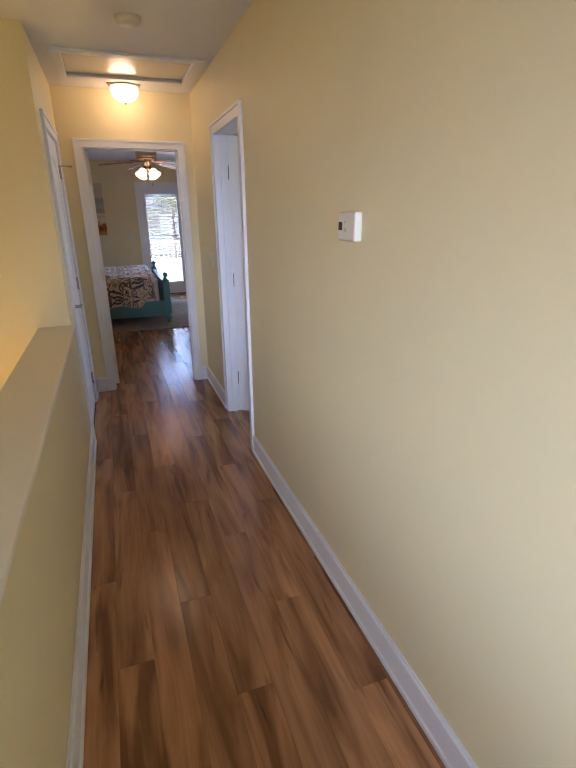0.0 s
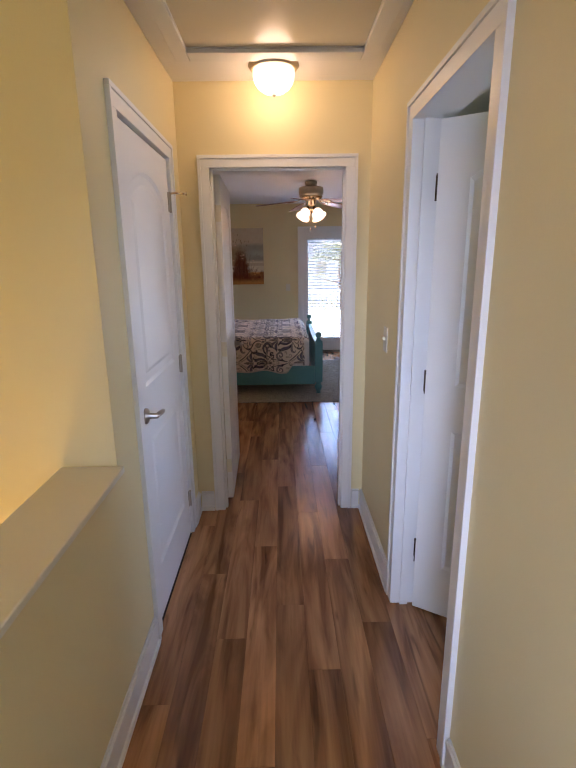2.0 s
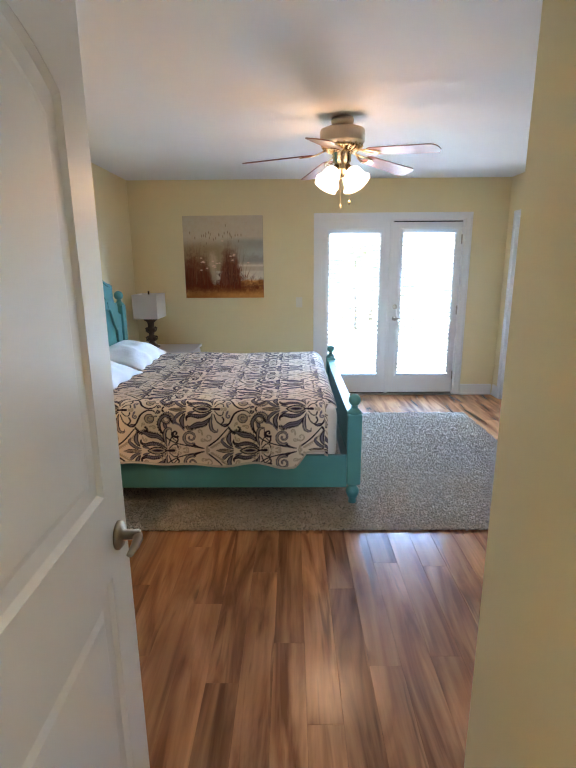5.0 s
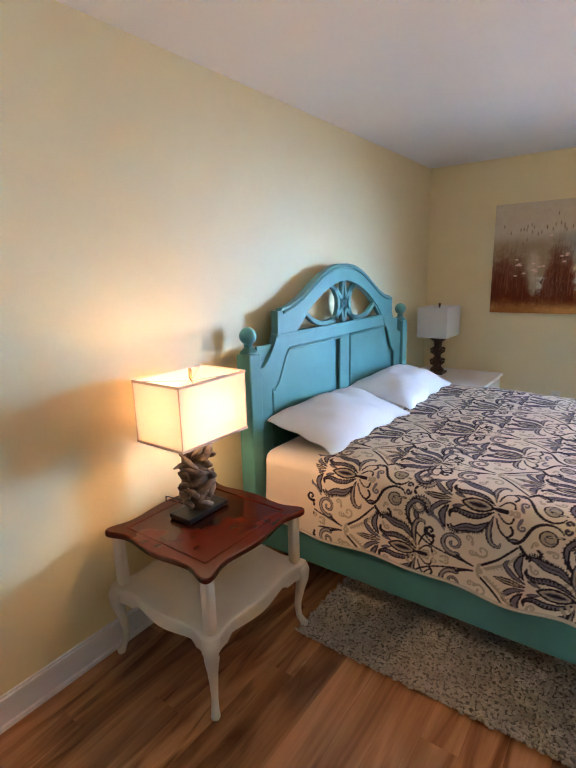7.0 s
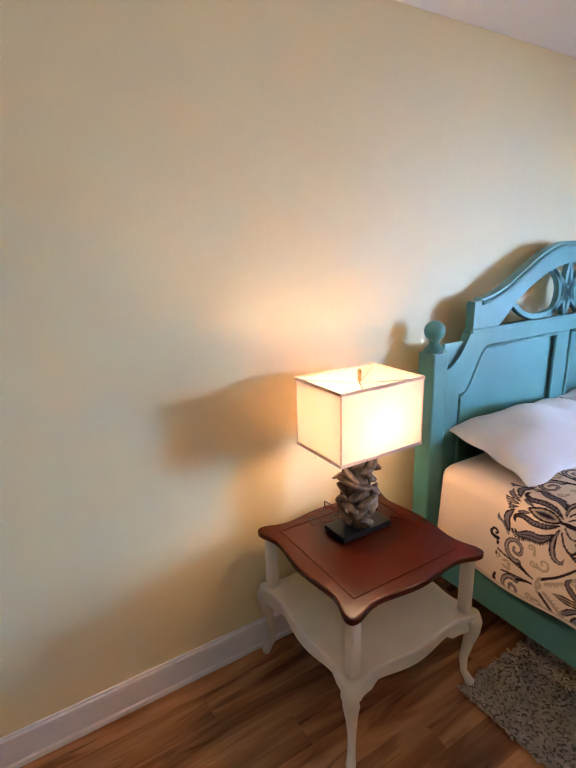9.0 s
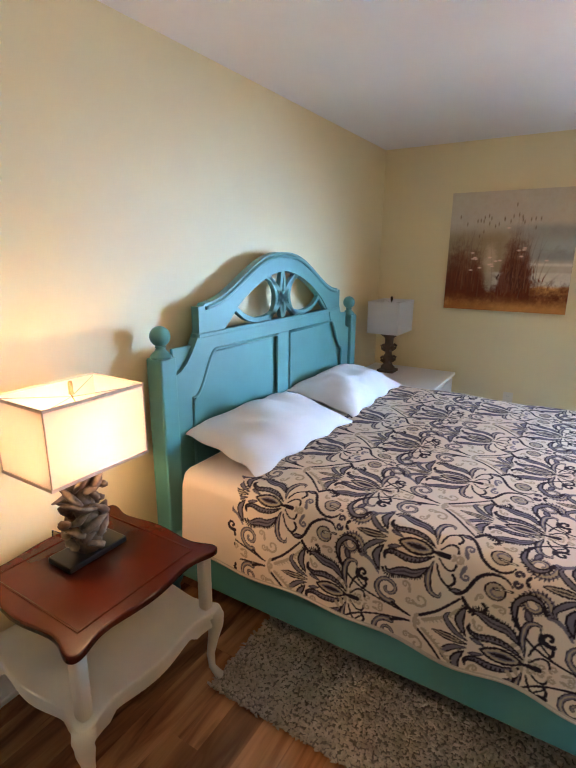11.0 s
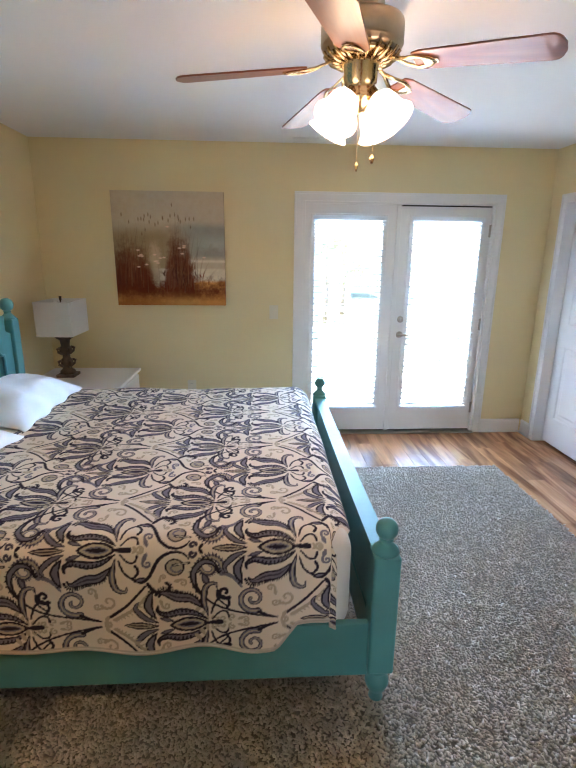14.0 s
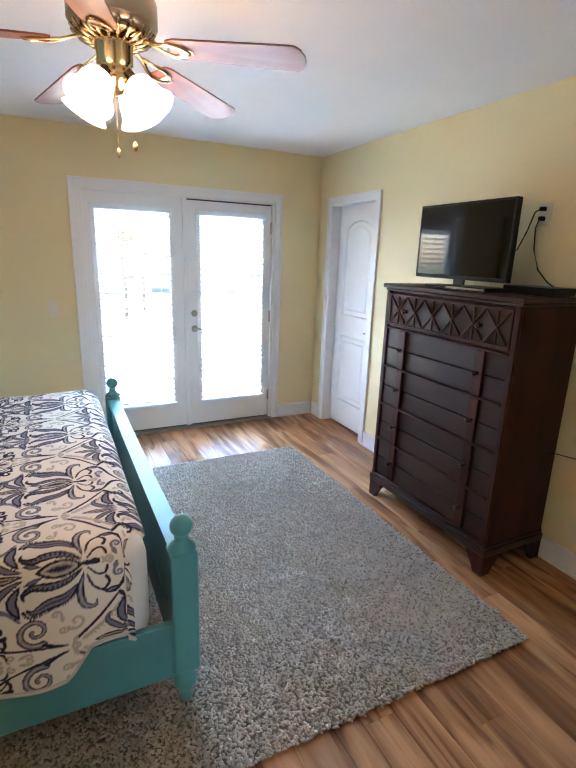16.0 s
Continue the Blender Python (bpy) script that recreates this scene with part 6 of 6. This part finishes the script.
def painting():
    """A canvas of beach reeds under a pale sky, brushed into the cloth's own colours."""
    n = 300
    u, v = np.meshgrid((np.arange(n + 1)) / n, (np.arange(n + 1)) / n, indexing="ij")
    r = np.random.default_rng(7)

    def rough_noise(cells):
        g = r.uniform(-1, 1, (cells + 2, cells + 2))
        x, y = u * cells, v * cells
        i, j = np.minimum(x.astype(int), cells), np.minimum(y.astype(int), cells)
        fx, fy = x - i, y - j
        fx, fy = fx * fx * (3 - 2 * fx), fy * fy * (3 - 2 * fy)
        return (g[i, j] * (1 - fx) + g[i + 1, j] * fx) * (1 - fy) + (g[i, j + 1] * (1 - fx) + g[i + 1, j + 1] * fx) * fy

    grain = 0.5 * rough_noise(24) + 0.3 * rough_noise(60) + 0.2 * rough_noise(140)
    cols = np.repeat(np.convolve(r.uniform(-1, 1, n + 9), np.ones(9) / 4, 'valid')[:, None], n + 1, 1)
    img = np.zeros((n + 1, n + 1, 3))

    def lay(color, a):
        a = np.clip(a, 0, 1)[..., None]
        img[:] = img * (1 - a) + np.array(color) * a

    def step(x, a, b):
        t = np.clip((x - a) / (b - a), 0, 1)
        return t * t * (3 - 2 * t)

    img[:] = (0.47, 0.39, 0.29)
    lay((0.42, 0.38, 0.30), 0.4 + 0.5 * grain)
    lay((0.27, 0.26, 0.22), step(v, 0.76, 0.68) * step(u, 0.35, 0.8) * step(v, 0.40, 0.46))
    lay((0.24, 0.17, 0.09), step(v, 0.76, 0.60) * step(u, 0.80, 0.40) * 0.85)
    lay((0.33, 0.35, 0.31), step(np.abs(v - 0.56 + 0.04 * grain), 0.09, 0.0) * step(u, 0.6, 0.9) * 0.8)
    lay((0.58, 0.52, 0.42), step(np.abs(v - 0.40), 0.02, 0.0) * step(u, 0.5, 0.7))
    lay((0.55, 0.50, 0.40), step(v, 0.345, 0.325) * step(u, 0.3, 0.5))
    dune = 0.165 + 0.07 * step(u, 0.45, 0.80) - 0.02 * u
    lay((0.52, 0.26, 0.095), step(v + 0.012 * grain, dune + 0.02, dune - 0.01))
    lay((0.24, 0.085, 0.025), step(v + 0.03 * grain, 0.12, 0.02) * (0.35 + 0.5 * step(u, 0.6, 0.2)))
    lay((0.46, 0.27, 0.11), step(np.abs(v - 0.10 - 0.05 * u + 0.02 * grain), 0.02, 0.0) * step(u, 0.25, 0.5) * 0.7)
    for cu, wid, hgt, dens in ((0.14, 0.21, 0.40, 0.94), (0.575, 0.140, 0.46, 0.95), (0.36, 0.22, 0.10, 0.8), (0.68, 0.09, 0.18, 0.9)):
        prof = hgt * np.clip(1 - ((u - cu) / wid) ** 4, 0, 1) ** 0.7 * (0.93 + 0.05 * cols) + 0.12
        lay((0.105, 0.020, 0.009), step(v + 0.09 * grain, prof + 0.15, prof - 0.17) * step(v, 0.03, 0.16) * dens)
    lay((0.44, 0.33, 0.23), step(np.hypot((u - 0.365) / 0.075, (v - 0.44) / 0.20) + 0.5 * grain, 1.0, 0.2) * 0.85)

    def dab(x, y, rx, ry, color, a=1.0):
        i0, i1 = max(0, int((x - rx) * n)), min(n, int((x + rx) * n) + 1)
        j0, j1 = max(0, int((y - ry) * n)), min(n, int((y + ry) * n) + 1)
        if i1 <= i0 or j1 <= j0:
            return
        uu, vv = u[i0:i1 + 1, j0:j1 + 1], v[i0:i1 + 1, j0:j1 + 1]
        k = np.clip(1.4 - np.hypot((uu - x) / rx, (vv - y) / ry) * 1.4, 0, 1)[..., None] * a
        img[i0:i1 + 1, j0:j1 + 1] = img[i0:i1 + 1, j0:j1 + 1] * (1 - k) + np.array(color) * k

    for _ in range(200):
        cu, wid, hgt = ((0.16, 0.085, 0.60), (0.57, 0.070, 0.66), (0.62, 0.09, 0.36))[r.integers(0, 3)]
        x, y1 = cu + r.normal(0, wid), hgt + r.normal(0, 0.07)
        lean = r.normal(0.02, 0.04)
        c = ((0.10, 0.03, 0.015), (0.15, 0.05, 0.025), (0.20, 0.09, 0.05), (0.055, 0.015, 0.01))[r.integers(0, 4)]
        y0 = r.uniform(0.12, 0.35)
        for k in range(26):
            t = k / 25
            dab(x + lean * t * t, y0 + (y1 - y0) * t, 0.007 - 0.003 * t, 0.016, c, 0.34 * (1 - 0.75 * t))
    for _ in range(26):
        x = r.uniform(0.04, 0.75)
        dab(x, 0.76 + r.normal(0, 0.045), 0.008, 0.024, (0.14, 0.085, 0.045), 0.75)
    for _ in range(18):
        dab(0.45 + r.normal(0, 0.14), 0.45 + r.normal(0, 0.10), 0.022, 0.010, (0.66, 0.47, 0.36), 0.85)
    img *= (1 + 0.10 * grain)[..., None]
    tone = img.mean(axis=2, keepdims=True)
    img = 1.30 * (tone + 1.12 * (img - tone))
    w0, w1, z0, z1, yf = -0.118, 0.783, 1.183, 2.09, 10.503
    P = np.stack([w0 + (w1 - w0) * u, yf + 0 * u, z0 + (z1 - z0) * v], -1).reshape(-1, 3)
    idx = np.arange((n + 1) ** 2).reshape(n + 1, n + 1)
    q = np.stack([idx[:-1, :-1], idx[1:, :-1], idx[1:, 1:], idx[:-1, 1:]], -1).reshape(-1, 4)
    me = bpy.data.meshes.new("canvas")
    me.from_pydata(P.tolist(), [], q.tolist())
    layer = me.color_attributes.new("print", "FLOAT_COLOR", "POINT")
    col = np.ones((len(P), 4))
    col[:, :3] = np.clip(img.reshape(-1, 3), 0.004, 1)
    layer.data.foreach_set("color", col.ravel())
    me.materials.append(M_CANVAS)
    pic = thing("painting", (0, 0, 0), "square unframed canvas painting of beach reeds on the wall", "painting")
    c = new("canvas", me)
    c.parent = pic
    part("stretcher", boxes((w0, w1, yf + 0.001, 10.539, z0, z1), bevel=0.002), mat("canvas_edge", (0.30, 0.22, 0.15), 0.8, vary=0.4, scale=6), pic, "wrapped canvas edge")


painting()

# ---- outside ----
b = boxes((-400, 400, -400, 400, -3.1, -2.95))
structure("ground", b, M_GRASS, "green lawn below the balcony", "ground")
deck = thing("balcony", (0, 0, 0), "grey wooden balcony with white railing", "balcony")
for k in range(14):
    part("board", boxes((-0.6, 4.2, 10.72 + 0.145 * k, 10.855 + 0.145 * k, -0.09, -0.06)), M_DECK, deck)
for x in (-0.5, 1.0, 2.5, 4.1):
    part("post", boxes((x - 0.05, x + 0.05, 12.62, 12.72, -2.95, 1.02)), M_TRIM, deck)
part("rail", boxes((-0.5, 4.1, 12.63, 12.71, 0.90, 0.95)), M_TRIM, deck)
part("rail", boxes((-0.5, 4.1, 12.65, 12.69, 0.06, 0.10)), M_TRIM, deck)
first = None
for k in range(40):
    x = -0.44 + 0.115 * k
    if first is None:
        first = part("baluster", boxes((-0.018, 0.018, 12.652, 12.688, 0.10, 0.90)), M_TRIM, deck)
        first.location.x = x
    else:
        s = new("baluster", first.data)
        s.parent = deck
        s.location.x = x


def tree(place, height, seed):
    r = random.Random(seed)
    t = thing("tree", place, "leafy green tree beyond the balcony", "tree", "trees outside")
    b = bmesh.new()
    tube(b, [(0, 0, 0), (0.05, 0.03, height * 0.3), (-0.05, 0.05, height * 0.6), (0.02, 0, height * 0.92)], [0.20, 0.15, 0.09, 0.03], 9)
    tips = []
    for k in range(13):
        z = height * r.uniform(0.32, 0.9)
        a = r.uniform(0, 2 * math.pi)
        ln = (1.1 - z / height) * height * 0.42 + 0.5
        e = (math.cos(a) * ln, math.sin(a) * ln, z + ln * r.uniform(0.15, 0.6))
        tube(b, [(0, 0, z), (e[0] * 0.5, e[1] * 0.5, z + (e[2] - z) * 0.35), e], [0.06, 0.04, 0.012], 6)
        tips += [e, (e[0] * 0.6, e[1] * 0.6, z + (e[2] - z) * 0.5)]
    part("trunk", b, M_BARK, t)
    verts, faces = [], []
    for e in tips:
        for k in range(95):
            p = Vector(e) + Vector((r.gauss(0, 0.5), r.gauss(0, 0.5), r.gauss(0, 0.38)))
            q = Euler((r.uniform(0, 6.3), r.uniform(0, 6.3), r.uniform(0, 6.3))).to_matrix()
            s = r.uniform(0.05, 0.11)
            i = len(verts)
            for c in ((-s, 0, 0), (0, -s * 0.5, 0), (s, 0, 0), (0, s * 0.5, 0)):
                verts.append(p + q @ Vector(c))
            faces.append((i, i + 1, i + 2, i + 3))
    me = bpy.data.meshes.new("crown")
    me.from_pydata(verts, [], faces)
    me.materials.append(M_LEAF)
    c = new("crown", me)
    c.parent = t


for k, (x, y, h) in enumerate(((-9.0, 46, 4.6), (5.6, 40, 6.4), (-14.0, 50, 5.4), (7.6, 45, 6.8), (27.0, 47, 5.5))):
    tree((x, y, -2.95), h, k + 3)
house = thing("neighbour_house", (2.0, 60, -2.95), "pale two-storey house far beyond the lawn", "house")
part("wall", boxes((-9, 9, 0, 8, 0, 5.0)), mat("pale_siding", (0.74, 0.75, 0.76), 0.7, vary=0.1, scale=0.6), house)
part("roof", band(bmesh.new(), [(-9.5, 5.0), (0, 7.6), (9.5, 5.0)], [(-9.5, 4.9), (0, 4.95), (9.5, 4.9)], -0.5, 8.5, "y"), mat("grey_shingles", (0.46, 0.46, 0.47), 0.9, vary=0.3, scale=2), house)
for k in range(5):
    w = part("window", boxes((-7.6 + 3.6 * k, -6.4 + 3.6 * k, -0.05, 0.02, 2.9, 4.4)), M_NICKEL, house)

# ---- floor, plank by plank ----
floor = structure("floor", boxes((-0.84, 3.66, 5.75, 10.72, -0.12, -0.014), (0.352, 3.66, -2.62, 5.75, -0.12, -0.014), (3.66, 4.36, 9.3, 10.68, -0.12, -0.014)), M_SUB, "brown wood-look plank floor", "floor")
plank_meshes = {}


def plank(x0, x1, y0, y1):
    key = (round(x1 - x0, 4), round(y1 - y0, 4))
    if key not in plank_meshes:
        b = box(bmesh.new(), 0, key[0] - 0.0005, 0, key[1] - 0.0005, -0.013, 0.0, bevel=0.0006, segs=1)
        me = bpy.data.meshes.new("plank")
        b.to_mesh(me)
        b.free()
        me.materials.append(M_FLOOR)
        plank_meshes[key] = me
    ob = new("plank", plank_meshes[key])
    ob.parent = floor
    ob.location = (x0, y0, 0)


PW, PL = 0.127, 1.22
offs = [0.0, 0.47, 0.91, 0.23, 0.71, 1.08, 0.36, 0.83, 0.15, 0.60]
for k in range(-10, 26):
    x0 = 0.52 + PW * k
    x1 = x0 + PW
    spans = []
    if k >= 0 and k <= 8:
        spans = [(-2.5, 10.56)]
    elif k > 8:
        spans = [(5.86, 10.56)]
    elif x1 > -0.72:
        spans = [(5.86, 10.56)]
    x0, x1 = max(x0, -0.72), min(x1, 3.545)
    if x1 - x0 < 0.01:
        continue
    for lo, hi in spans:
        y = lo - offs[k % 10]
        while y < hi:
            a, c = max(y, lo), min(y + PL, hi)
            if c - a > 0.02:
                plank(x0, x1, a, c)
            y += PL
plank(3.546, 3.70, 9.652, 10.298)
for k in range(9):
    plank(1.663 + PW * k, 1.663 + PW * (k + 1), 3.0, 4.6)
